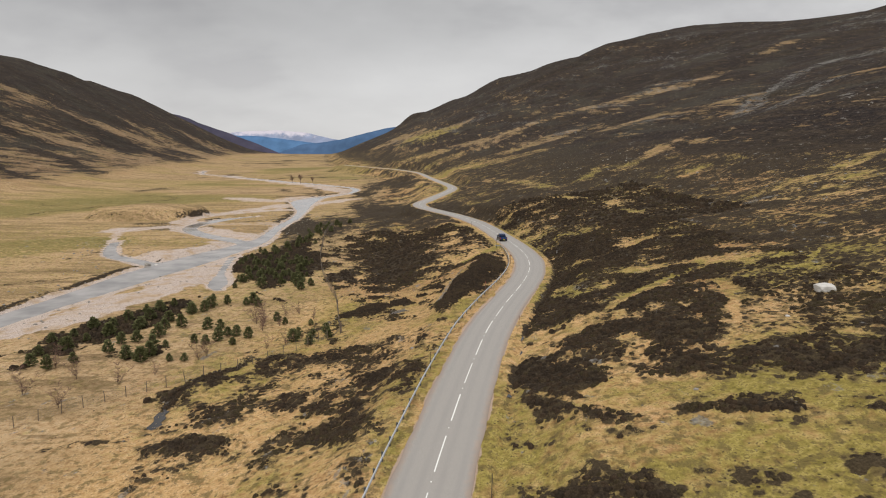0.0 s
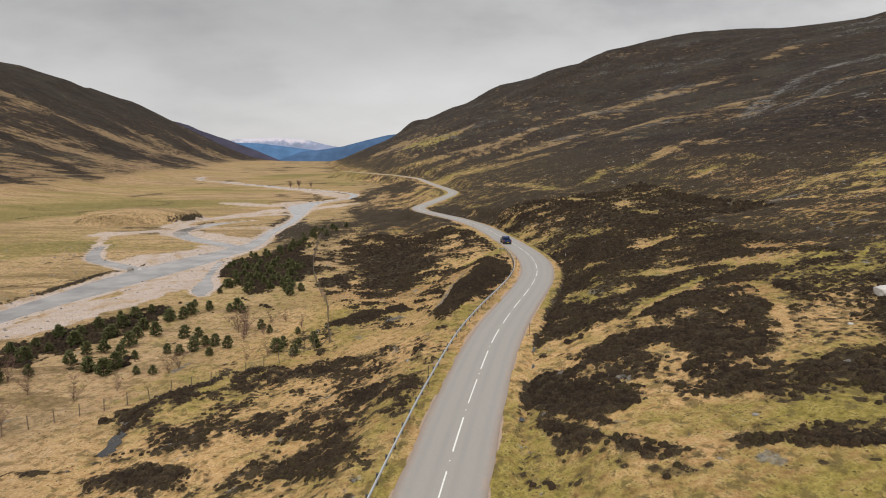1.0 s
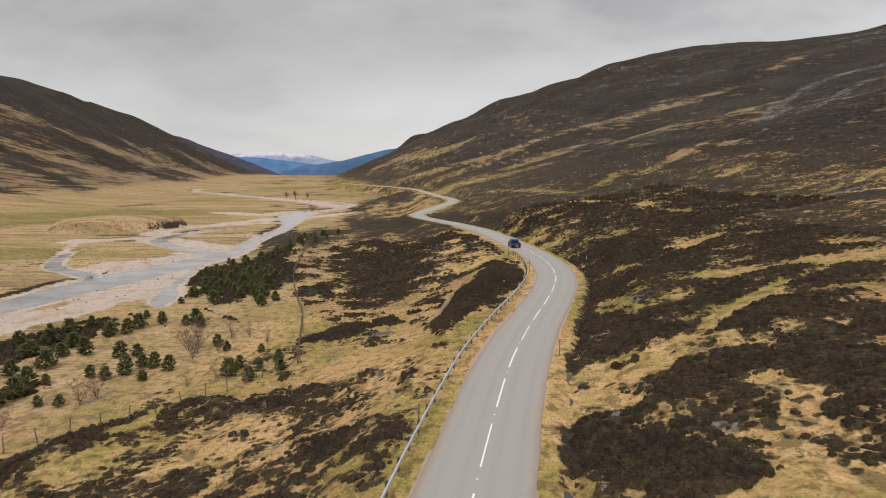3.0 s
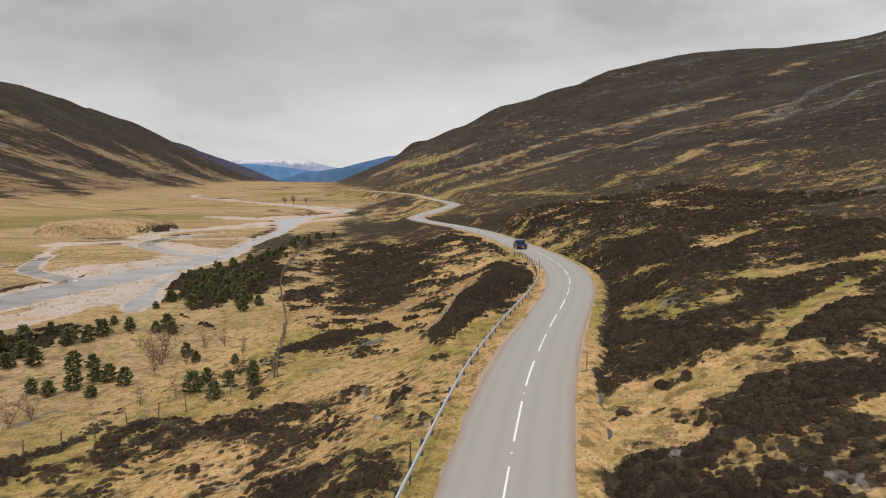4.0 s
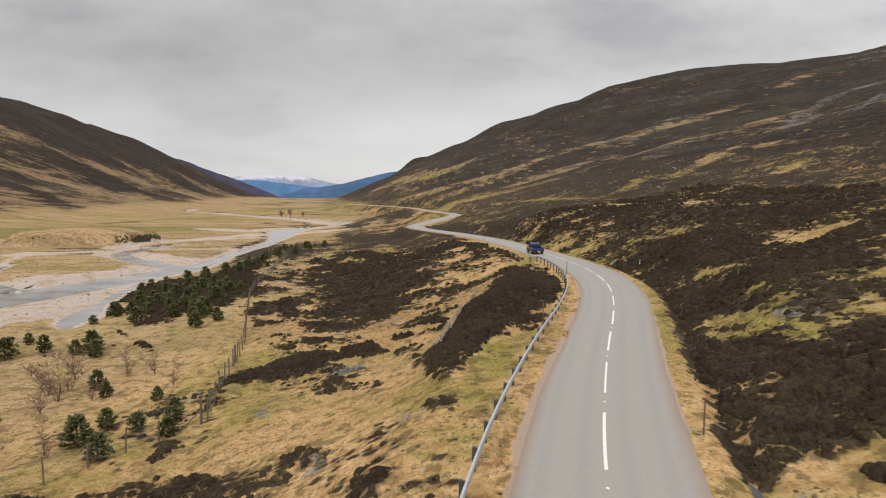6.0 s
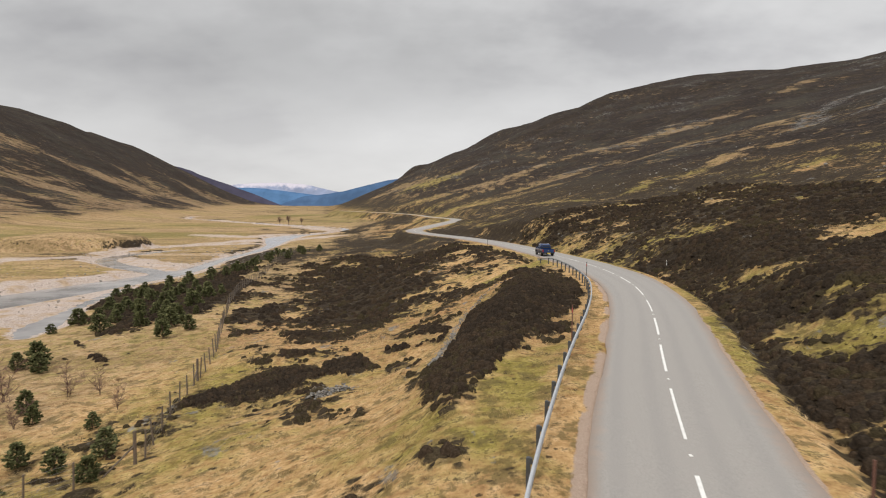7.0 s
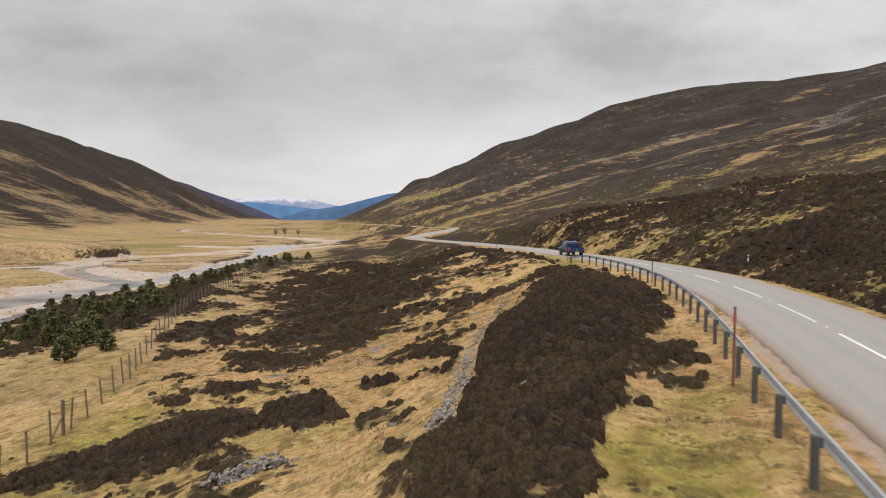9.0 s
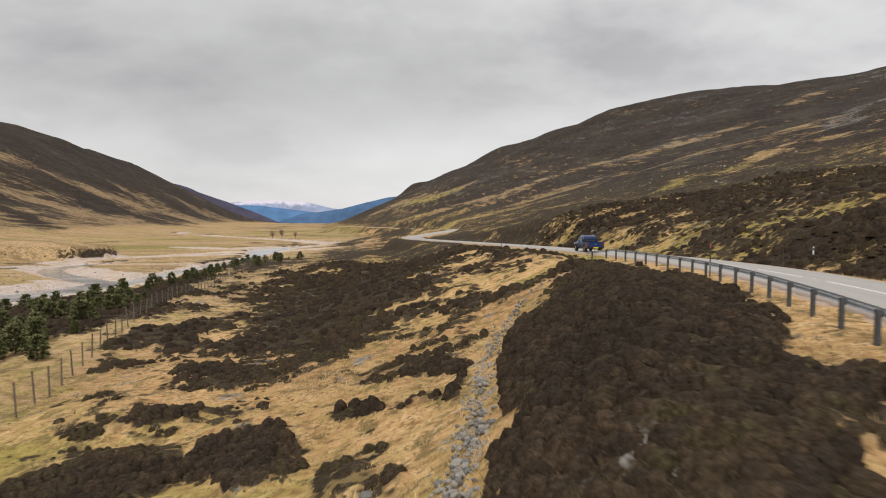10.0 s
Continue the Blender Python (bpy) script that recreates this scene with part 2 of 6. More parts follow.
def ground_z(x, y, rough=True, with_fields=False):
    """Height of the ground at x, y (flat arrays)."""
    xa = axis_x(y)
    u = x - xa
    zr, zf = axis_z(y), floor_z(y)
    # eastern slope
    grow = np.interp(y, [-500, 1100, 2000, 2600, 4500], [0.9, 0.88, 1.25, 1.26, 1.30])
    low = soft(u, [0, 5, 10, 20, 30, 46, 67], [0, 0.5, 2.0, 4.7, 7.2, 10.6, 17])
    high = np.interp(u, [46, 67, 100, 140, 200, 300, 400, 600, 854, 1100, 1800], [0, 6.4, 16.5, 30, 50, 84, 116, 190, 280, 318, 330]) * grow
    east = zr + np.minimum(low, 10.6 + (low - 10.6) * (u < 46)) + high
    # western bank down to the floor, then the western hill
    fall = soft(-u, [0, 5, 8, 13, 18, 25, 35, 50, 70], [0, 0.06, 0.13, 0.42, 0.62, 0.80, 0.89, 0.97, 1.0])
    west = zr + (zf - zr) * fall
    w = west_x(y) - x
    west = west + np.interp(w, [-60, 0, 60, 150, 400, 560, 730, 1000, 1700], [0, 4, 16, 48, 200, 288, 332, 350, 355]) * np.interp(y, [0, 1900, 2200, 2900, 3400, 3700, 4400], [0.95, 0.96, 1.03, 1.01, 0.84, 0.70, 0.15])
    z = np.where(u > 0, east, west)
    for hx, hy, a, b, turn, h in HUMPS:
        c, s = math.cos(math.radians(turn)), math.sin(math.radians(turn))
        p, q = (c * (x - hx) + s * (y - hy)) / a, (-s * (x - hx) + c * (y - hy)) / b
        z = z + h * np.exp(-(p * p + q * q))
    # an old river terrace with steep sides on the flat
    r = terrace_r(x, y)
    z = z + (4.6 + 2.0 * step01(1.0, 0.1, r)) * (1 - step01(0.86, 1.04, r))
    # relief that grows up the hills
    hill = step01(20, 260, np.maximum(u, w + 40))
    z = z + hill * (7 * fbm(x, y + 0.4 * x, 150, 4, 3) + 16 * fbm(x, y, 520, 3, 5) * step01(150, 500, np.maximum(u, w)))
    bank = step01(5, 14, np.abs(u)) * (1 - 0.75 * step01(30, 45, -u) * (1 - step01(-40, 20, w)))
    z = z + bank * 0.55 * fbm(x, y, 11, 3, 8)
    if rough:
        z = z + step01(4, 9, np.abs(u)) * 0.16 * fbm(x, y, 2.6, 3, 21)
    # river bed and its gravel
    dr, kr = nearest(RIVER_LINE, x, y, 60.0)
    half = RIVER_LINE[kr, 2]
    away = np.abs(dr)
    bed = zf - 0.75 - 0.7 * (1 - step01(0, 1, away / half))
    z = np.where(away < 60, bed + (z - bed) * step01(half, np.where(dr < 0, half + 1.8, half * 1.25 + 12), away), z)
    for line in BRANCH_LINES:
        db, kb = nearest(line, x, y, 16.0)
        hb, ab = line[kb, 2], np.abs(db)
        bed = zf - 0.80 - 0.35 * (1 - step01(0, 1, ab / hb))
        z = np.where(ab < 16, bed + (z - bed) * step01(hb, hb + 5, ab), z)
        dr, half = np.where(ab - hb < np.abs(dr) - half, db, dr), np.where(ab - hb < np.abs(dr) - half, hb, half)
    # road bench, verge and ditch
    d, k = nearest(ROAD_LINE, x, y, 40.0)
    road = ROAD_LINE[k, 2]
    a = np.abs(d)
    shape = np.where(d > 0, -0.42 * np.exp(-((d - 5.0) / 0.55) ** 2) + 0.10 * step01(5.5, 6.5, d), -0.05 - 0.35 * step01(4.2, 6.5, -d))
    bench = road - 0.10 + shape * (a > ROAD_HALF) - 0.12 * (a < ROAD_HALF - 0.3)
    # the bench widens where the road runs far off
    wide = np.clip(y - 350, 0, 500)
    far = np.where(d > 0, 11.0, 10.0) + 0.05 * wide
    z = np.where(a < 39, bench + (z - bench) * step01(5.6 + 0.012 * wide, far, a), z)
    if with_fields:
        return z, dict(u=u, w=w, d=d, dr=dr, half=half, hill=hill)
    return z

# ---------------------------------------------------------------- what covers the ground
# patches: x, y, half-length across, half-length along, turn in degrees, strength (heather: plus, grass: minus)
HEATH_BANK = [
    (-13.7, 160.4, 10.9, 33.5, 8, 0.6), (-10.8, 194.3, 12, 27, 12, 0.6), (4.8, 110.8, 2.3, 32.3, -12, 0.6), (8, 116.3, 2.9, 16.7, -14, 0.5), 
    (-14.5, 109.6, 3.0, 4.6, -65, 0.35), (-45.3, 167.3, 11.6, 29, 15, 1), (-24, 143.9, 4.3, 9.1, 12, 0.3), (-37.3, 344.4, 15.7, 96.5, 12, 0.6), 
    (-0.3, 259.2, 9.7, 32.4, 11, 0.6), (6.1, 117.3, 5.6, 14.2, -8, 0.4), (4.6, 106.6, 3, 10.9, -18, 0.6), (-13.6, 110, 2.9, 3.3, -80, 0.4), 
    (-8.5, 112.8, 1.4, 2.7, 22, 0.6), (-13.6, 118.9, 1.6, 1.7, -75, 0.5), (-0.2, 91.1, 0.8, 3.4, 7, 0.4), (-23.9, 141.5, 3.5, 9.6, 8, 0.8), 
    (-46.3, 164.7, 12.2, 29.9, 26, 1.2), (-26.8, 161.6, 6.6, 27.1, 5, 0.6), (-2.9, 114.2, 1.8, 4.3, 35, 0.45), (-1.4, 132.3, 4, 18.6, 0, 0.22), 
    (-68.2, 277.3, 8.9, 99.9, 13, 1.2), (-31.5, 243.1, 12.6, 71.5, 1, 0.5)]
HEATH_FLAT = [
    (-58.3, 104.8, 7.5, 20.3, -16, 1.7), (-48.8, 90.8, 3.9, 6.1, -84, 1.2), (-32.1, 76.9, 1.2, 7.3, -33, 1.3), (-128.2, 274.4, 4.8, 13.2, -66, 1.1), 
    (-115.4, 256.7, 11.6, 19.1, 81, 1.1), (-36.5, 126.2, 0.5, 9.5, 40, 1), (-37.7, 59, 0.6, 4.2, -70, 0.9), (-33.5, 70.8, 0.7, 3.7, 5, 0.8), 
    (-32.1, 72.5, 2, 6.4, -37, 0.6), (-45, 161.4, 10.7, 24.4, 22, 0.9), (-26, 57.6, 2, 4.4, -86, 0.5), (-52.7, 262.7, 14.5, 40.4, 12, 0.7), 
    (-10.1, 69.5, 4.5, 6.2, 25, 0.3), (-20.9, 67, 2.2, 5.8, -87, 0.3), (-9, 64.4, 5.3, 5.9, -49, 0.25), (-17.5, 81.8, 2.3, 4.8, 82, 0.35), 
    (-7.3, 75.6, 2.3, 2.8, 69, 0.35), (-28.1, 310.5, 13.4, 46.6, 18, 0.6), (-51.4, 586.3, 31.5, 133, 5, 0.7)]
GRASS = [
    (-4.7, 92.8, 3.3, 12.4, 38, -0.2), (3.1, 91.1, 1.4, 8.3, -9, -0.9), (5.5, 47.4, 1.8, 10.9, -8, -0.5), (-11.2, 91.8, 5.2, 13.2, 42, -0.5), (-28.1, 52, 4.9, 14.8, 75, -0.5), (-3.7, 44.3, 2.6, 4.1, 11, -0.5), (-3.3, 105.9, 1.6, 6.3, 16, -0.5), (-9.6, 128.4, 2.3, 12.8, 14, -0.3), (-3.6, 99.6, 1.4, 8.3, 11, -0.6), (-1.4, 110.6, 1.4, 8.5, 5, -0.7), (0.3, 108.9, 0.5, 8.3, -5, -0.6), (-12.6, 119.7, 2.8, 5, -88, -0.7), (-8.2, 108.4, 1.1, 3, 28, -0.5), (5.2, 96.7, 1, 1.5, -46, -0.8)]
# strokes over the land: half-width, strength, the points along them
WEST_STREAKS = [
    (35, -0.9, [(-807, 1199), (-829, 1299), (-802, 1310), (-776, 1324), (-785, 1426), (-759, 1436)]),
    (6.1, -0.9, [(-644, 1078), (-707, 1282), (-773, 1475)]),
    (33, -0.9, [(-619, 868), (-618, 899), (-602, 911), (-610, 976), (-571, 997)]),
    (24, -0.9, [(-751, 1510), (-783, 1695), (-635, 1350), (-553, 1137)]),
    (35, -0.8, [(-738, 1419), (-812, 1694), (-780, 1758), (-770, 1889)]),
    (62, -0.9, [(-1007, 2534), (-939, 2471), (-987, 2801), (-913, 2888), (-559, 1996)]),
    (110, -0.9, [(-838, 1890), (-785, 1971), (-723, 1994)]),
    (20, 0.9, [(-509, 767), (-484, 781), (-433, 741), (-374, 675)]),
    (14, 0.9, [(-414, 573), (-377, 563), (-323, 533)]),
    (23, 0.8, [(-583, 815), (-554, 825), (-553, 869)])]
WEST_STREAKS_UPPER = [
    (43, 0.9, [(-658, 1230), (-667, 1336), (-584, 1158)]),
    (54, 0.8, [(-600, 1309), (-601, 1472)]),
    (77, 0.8, [(-588, 1663), (-455, 1478), (-548, 2096)])]
EAST_STREAKS = [
    (64, -1.2, [(-161, 1953), (-72, 1741), (6, 1431)]),
    (34, -0.9, [(-4, 844), (53, 897), (126, 958), (192, 988), (245, 987), (294, 947), (360, 901)]),
    (16, -0.8, [(343, 920), (395, 874), (447, 902), (534, 977)]),
    (39, -0.9, [(9, 622), (60, 689), (111, 694), (145, 710)]),
    (57, -0.8, [(-59, 981), (14, 1005), (68, 996)]),
    (44, -0.8, [(41, 590), (85, 567), (132, 569), (162, 567)]),
    (23, -0.9, [(187, 2200), (195, 1667), (191, 1515)]),
    (3.3, -1, [(54.6, 249.8), (60.2, 254.4), (69.5, 270.3)]),
    (4.6, -0.8, [(71.7, 247.6), (103.4, 286.9), (118.9, 293.7)]),
    (2.7, -0.8, [(77.7, 198.7), (84.7, 202.7)]),
    (6, -0.7, [(113.5, 267.9), (128.0, 268.3), (139.9, 283.2)])]
EAST_STREAKS_UPPER = [
    (4.1, -0.9, [(25.2, 364.6), (33.9, 319.6), (39.5, 276.6), (40.1, 234.9), (44.9, 225.8)]),
    (4.4, -1, [(42.4, 208.1), (48.6, 190.8), (50.5, 175.7)]),
    (1.9, -1, [(49.8, 170.2), (47.3, 152.0), (48.1, 137.8), (47.3, 125.2), (50.1, 120.6)]),
    (1, -1, [(54.1, 168.9), (66.1, 138.3), (70.6, 128.0), (76.9, 119.6), (81.8, 113.0)]),
    (0.48, -1, [(65.7, 137.4), (63.1, 122.3), (63.6, 107.7), (62.8, 98.4)]),
    (2.3, -0.8, [(21.7, 202.5), (29.2, 202.6), (43.1, 216.6)]),
    (3.6, -0.9, [(97.3, 148.3), (105.7, 152.8), (110.3, 154.0)]),
    (3.6, -0.8, [(83.4, 147.0), (88.4, 140.2), (88.0, 128.3)]),
    (6.4, -0.5, [(26.0, 179.6), (36.3, 181.7), (42.3, 171.8)])]
SCREES = [
    (8, 0.6, [(166.0, 349.0), (208.0, 415.7), (303.9, 551.2), (385.6, 630.4)]),
    (6.8, 0.6, [(168.8, 319.2), (189.7, 341.9), (222.5, 372.3), (229.6, 373.4)]),
    (3.6, 0.6, [(176.5, 277.8), (170.3, 260.7)]),
    (9.3, 0.5, [(607, 1123), (572, 1015)]),
    (2.2, 0.5, [(68.5, 133.1), (72.7, 134.3)])]
EAST_GRASS = [
    (1, -0.8, [(14.4, 71.8), (17.2, 73.4), (20.0, 74.6), (22.7, 76.5), (26.1, 79.7), (31.6, 84.3), (37.1, 87.0), (42.9, 92.7)]),
    (1.7, -0.7, [(11.1, 73.9), (13.0, 71.6), (15.0, 70.7)]),
    (0.98, -0.7, [(9.8, 68.6), (11.0, 69.2), (12.9, 66.3)]),
    (2.6, -0.7, [(29.5, 93.3), (34.4, 93.9), (39.2, 93.0), (43.0, 91.9), (46.6, 86.4)]),
    (2.1, -0.6, [(47.3, 99.1), (50.1, 91.4)]),
    (0.52, -0.6, [(19.8, 98.7), (20.1, 87.9)]),
    (1.9, -0.6, [(33.9, 119.5), (37.5, 117.3), (39.9, 116.9)]),
    (0.95, -0.6, [(33.1, 79.8), (36.9, 79.2), (36.0, 73.3)]),
    (0.83, -0.7, [(34.6, 71.9), (34.6, 69.5)]),
    (0.34, -0.7, [(19.3, 60.1), (17.8, 58.3), (19.0, 56.8)]),
    (0.48, -0.7, [(15.1, 59.1), (16.6, 57.2), (17.7, 54.9)])]
EAST_GRASS_UPPER = [
    (1.4, -0.8, [(13.9, 52.5), (16.9, 53.3), (19.0, 51.9), (21.4, 50.6)]),
    (1.3, -0.8, [(12.6, 50.6), (16.1, 49.2), (19.2, 47.6)]),
    (0.22, -0.6, [(20.8, 68.7), (20.2, 65.8)]),
    (0.39, -0.6, [(28.7, 71.9), (29.0, 70.1)]),
    (0.24, -0.5, [(23.0, 59.8), (24.0, 58.8)]),
    (2.1, -0.7, [(7.1, 43.1), (12.8, 40.8), (19.9, 38.7), (27.7, 35.6)]),
    (1.1, -0.7, [(13.3, 53.2), (17.9, 50.1), (23.8, 47.3), (31.5, 41.1)]),
    (0.43, -0.7, [(36.0, 76.6), (34.0, 69.9), (30.5, 61.0)]),
    (0.65, -0.6, [(17.4, 98.3), (18.6, 98.1), (19.6, 97.3), (19.5, 95.8)]),
    (0.38, -0.6, [(17.5, 95.2), (18.5, 93.5), (19.2, 91.2)]),
    (0.11, -0.6, [(21.3, 97.2), (20.1, 94.4)]),
    (0.38, -0.6, [(26.2, 119.8), (26.2, 114.9), (27.4, 111.4), (31.9, 115.2)])]
EAST_GRASS_FAR = [
    (1.1, -0.7, [(32.0, 114.5), (35.8, 116.1)])]
EAST_HEATH = [
    (0.57, 0.45, [(8.7, 64.0), (8.2, 59.5)]),
    (0.67, 0.5, [(10.8, 55.5), (11.9, 53.1), (13.2, 52.0)]),
    (0.6, 0.35, [(8.2, 55.2), (10.3, 52.7)]),
    (2.3, 0.5, [(7.7, 63.1), (10.2, 59.8), (13.1, 54.8)]),
    (0.87, 0.5, [(6.0, 50.5), (6.7, 45.9)]),
    (0.45, 0.4, [(5.0, 43.2), (6.3, 40.4)]),
    (0.42, 0.5, [(16.9, 95.8), (14.6, 87.4), (13.1, 82.1)]),
    (0.28, 0.6, [(13.6, 73.7), (14.0, 72.9)]),
    (0.25, 0.6, [(15.0, 73.5), (15.2, 73.0)]),
    (0.29, 0.5, [(11.8, 70.8), (12.9, 70.5)]),
    (0.21, 0.5, [(11.1, 79.8), (10.6, 76.8), (9.8, 73.5)]),
    (2.9, 0.6, [(15.6, 66.4), (17.8, 67.4), (20.0, 67.5)]),
    (1.7, 0.6, [(23.4, 73.4), (25.9, 75.9), (28.6, 78.2), (32.5, 78.6)]),
    (3.2, 0.5, [(21.9, 67.2), (24.2, 63.8), (25.9, 60.5)])]
EAST_HEATH_UPPER = [
    (1.3, 0.5, [(21.1, 58.2), (22.0, 55.4), (22.7, 53.7)]),
    (1.6, 0.6, [(8.8, 60.7), (10.8, 59.9), (12.1, 57.4), (13.2, 55.0)]),
    (1.1, 0.5, [(10.3, 64.9), (12.3, 64.2)]),
    (0.48, 0.5, [(14.3, 56.3), (15.1, 55.2)]),
    (2.1, 0.5, [(13.8, 81.4), (15.9, 79.2), (18.9, 77.0)]),
    (2.7, 0.5, [(18.1, 83.3), (21.3, 81.1), (25.9, 84.3)]),
    (1.1, 0.4, [(15.8, 94.9), (19.5, 103.5)]),
    (4.7, 0.5, [(27.9, 137.7), (31.3, 129.2), (31.3, 114.2)]),
    (1.4, 0.4, [(25.2, 128.1), (30.8, 101.8)]),
    (2.5, 0.4, [(39.2, 113.2), (44.4, 107.2)]),
    (4.3, 0.5, [(38.7, 151.1), (46.9, 131.6)]),
    (1.5, 0.5, [(27.4, 76.8), (33.3, 71.9), (29.8, 67.9)]),
    (0.56, 0.5, [(11.1, 50.3), (13.1, 46.4), (15.1, 45.6)])]
EAST_HEATH_FAR = [
    (0.75, 0.7, [(18.9, 45.1), (22.0, 43.4), (25.1, 41.5)]),
    (0.43, 0.5, [(28.1, 39.4), (29.5, 38.6)]),
    (2.3, 0.5, [(7.5, 52.2), (9.2, 50.5)]),
    (0.65, 0.5, [(8.4, 37.8), (14.0, 35.0)]),
    (0.99, 0.5, [(22.0, 110.7), (21.1, 101.6), (20.7, 96.7)]),
    (1.9, 0.6, [(15.3, 91.3), (16.8, 89.7), (16.4, 87.1)]),
    (2.7, 0.5, [(29.3, 138.0), (30.2, 128.4), (32.9, 122.7)]),
    (4.1, 0.5, [(25.6, 103.4), (27.9, 103.1)]),
    (1.1, 0.6, [(13.3, 78.7), (13.8, 76.7), (14.9, 76.6)]),
    (1.1, 0.5, [(15.6, 92.8), (15.0, 86.8), (15.2, 84.2)])]
KNOLL_GRASS = [
    (3.5, -0.3, [(-3.5, 135.9), (-1.1, 137.8), (1.2, 140.4)]),
    (2.6, -0.5, [(-5.4, 125.4), (-3.0, 127.1), (-0.3, 124.7)]),
    (1.4, -0.6, [(-5.6, 118.7), (-2.3, 116.1)]),
    (0.66, -0.5, [(-5.7, 114.4), (-2.5, 112.8)]),
    (0.28, -0.9, [(-8.8, 109.5), (-10.0, 112.8), (-10.5, 114.8)]),
    (0.51, -0.6, [(-19.1, 116.1), (-16.3, 116.0), (-12.9, 115.8)]),
    (0.53, -0.5, [(-11.4, 116.2), (-8.0, 116.5), (-4.5, 115.1)]),
    (0.15, -0.6, [(-7.5, 114.1), (-6.2, 110.9)]),
    (0.98, -0.9, [(6.6, 104.2), (8.0, 104.6), (9.2, 104.2)]),
    (0.43, -0.8, [(8.6, 114.9), (11.0, 117.1)]),
    (1.8, -0.9, [(8.1, 106.4), (9.1, 106.6), (9.6, 105.7)]),
    (0.58, -0.7, [(8.5, 115.5), (10.9, 117.7), (10.9, 114.5)]),
    (1.2, -0.8, [(3.5, 95.1), (4.8, 95.0), (4.6, 93.1)])]
KNOLL_GRASS_UPPER = [
    (1.8, -0.8, [(14.7, 152.2), (8.8, 139.8), (5.9, 135.6), (3.8, 134.8)])]
KNOLL_HEATH = [
    (6.8, 0.5, [(0.6, 202.6), (9.3, 187.0), (11.9, 158.5)]),
    (15, 0.5, [(-14.4, 260.9), (0.9, 231.0), (13.9, 230.8)]),
    (6.2, 0.25, [(-0.6, 139.9), (2.1, 140.4)]),
    (6.3, 0.5, [(-13.6, 139.3), (-13.0, 154.6), (-11.2, 173.8)]),
    (0.41, 0.6, [(4.9, 101.0), (6.6, 101.9), (7.3, 100.8)]),
    (1.2, 0.5, [(-18.5, 107.0), (-16.7, 109.0), (-14.6, 110.5)]),
    (1.5, 0.4, [(-12.8, 110.6), (-11.3, 111.7), (-10.1, 112.1)]),
    (0.94, 0.5, [(-8.9, 113.6), (-7.8, 114.4)]),
    (0.71, 0.5, [(-13.8, 118.2), (-12.2, 118.8)]),
    (0.96, 0.5, [(-4.9, 115.6), (-2.6, 114.2), (-0.5, 114.1)]),
    (1.3, 0.5, [(-11.9, 118.1), (-10.2, 119.4)]),
    (1.2, 0.6, [(-8.7, 111.5), (-8.0, 113.4)]),
    (1.1, 0.6, [(-6.7, 110.0), (-6.0, 110.0)])]
KNOLL_HEATH_UPPER = [
    (1.2, 0.7, [(0.9, 102.2), (1.9, 100.5), (3.1, 99.3), (3.7, 99.0)]),
    (0.94, 0.7, [(0.6, 93.6), (1.6, 95.7), (3.0, 100.4)])]
# foot of the knoll, where an old wall has tumbled
WALL_LINE = [(-0.8, 101.3), (-0.3, 104.5), (0.1, 108.5), (0.5, 112.5), (1.1, 117), (1.9, 121), (2.8, 124.5), (4.0, 127.9), (5.6, 129.6), (7.3, 130.4)]
FLAT_DARK = [
    (1.7, 1.2, [(-123.7, 301.9), (-115.4, 340.0)]),
    (0.79, 1.2, [(-112.3, 175.1), (-109.6, 183.4), (-111.7, 197.0), (-120.9, 219.3)]),
    (3.2, 1, [(-93.8, 283.2), (-72.6, 305.7)]),
    (5, 1.2, [(-126, 464), (-110, 485), (-87, 509), (-64, 477)]),
    (1.1, 0.9, [(-104.5, 140.2), (-94.8, 146.1), (-89.2, 153.3)]),
    (0.48, 0.5, [(-47.9, 134.6), (-40.2, 128.0), (-33.6, 116.2)]),
    (5.8, 1, [(-77, 447), (-58, 468)])]
TURF_BANDS = [
    (1.3, 1.1, [(14.7, 152.2), (8.4, 137.6), (5.6, 133.6), (3.8, 133.1)]),
    (44, 0.9, [(-245.7, 336.5), (-232.2, 354.2), (-219.2, 371.5)]),
    (41, 0.9, [(-238, 417), (-201, 447), (-150, 444)]),
    (16, 0.8, [(-140.6, 190.3), (-137.3, 201.6), (-125.9, 211.4)]),
    (52, 0.8, [(-278, 513), (-249, 618), (-176, 623)]),
    (56, 1.2, [(-292, 1008), (-290, 1190), (-270, 1307)]),
    (50, 0.7, [(-316, 705), (-253, 712)])]
GRAVEL_BARS = [
    (1.7, 1, [(-87.1, 169.3), (-100.6, 186.5), (-118.4, 213.8), (-130.0, 243.0)]),
    (8.4, 1, [(-132.0, 246.8), (-118.0, 260.4), (-95.5, 246.0), (-74.9, 225.1)]),
    (7.3, 0.9, [(-90.1, 182.2), (-86.1, 188.8), (-81.0, 198.1), (-73.6, 215.0)]),
    (6.2, 1, [(-119.8, 277.3), (-123.6, 301.6), (-114.1, 336.1), (-93.2, 351.9)]),
    (7.2, 0.7, [(-113.1, 272.2), (-93.9, 275.6), (-78.4, 275.6)]),
    (9.6, 1, [(-112.6, 351.1), (-101.0, 381.6), (-85.4, 408.9), (-66.8, 436.9)]),
    (13, 1, [(-320, 890), (-238, 771), (-167, 681), (-115, 605), (-65, 486)]),
    (7, 1, [(-77.4, 102.5), (-72.9, 111.1), (-69.2, 124.0), (-65.9, 143.2), (-64.0, 159.3), (-65.7, 183.5)]),
    (15, 0.8, [(-146, 445), (-118, 418), (-104, 458)])]
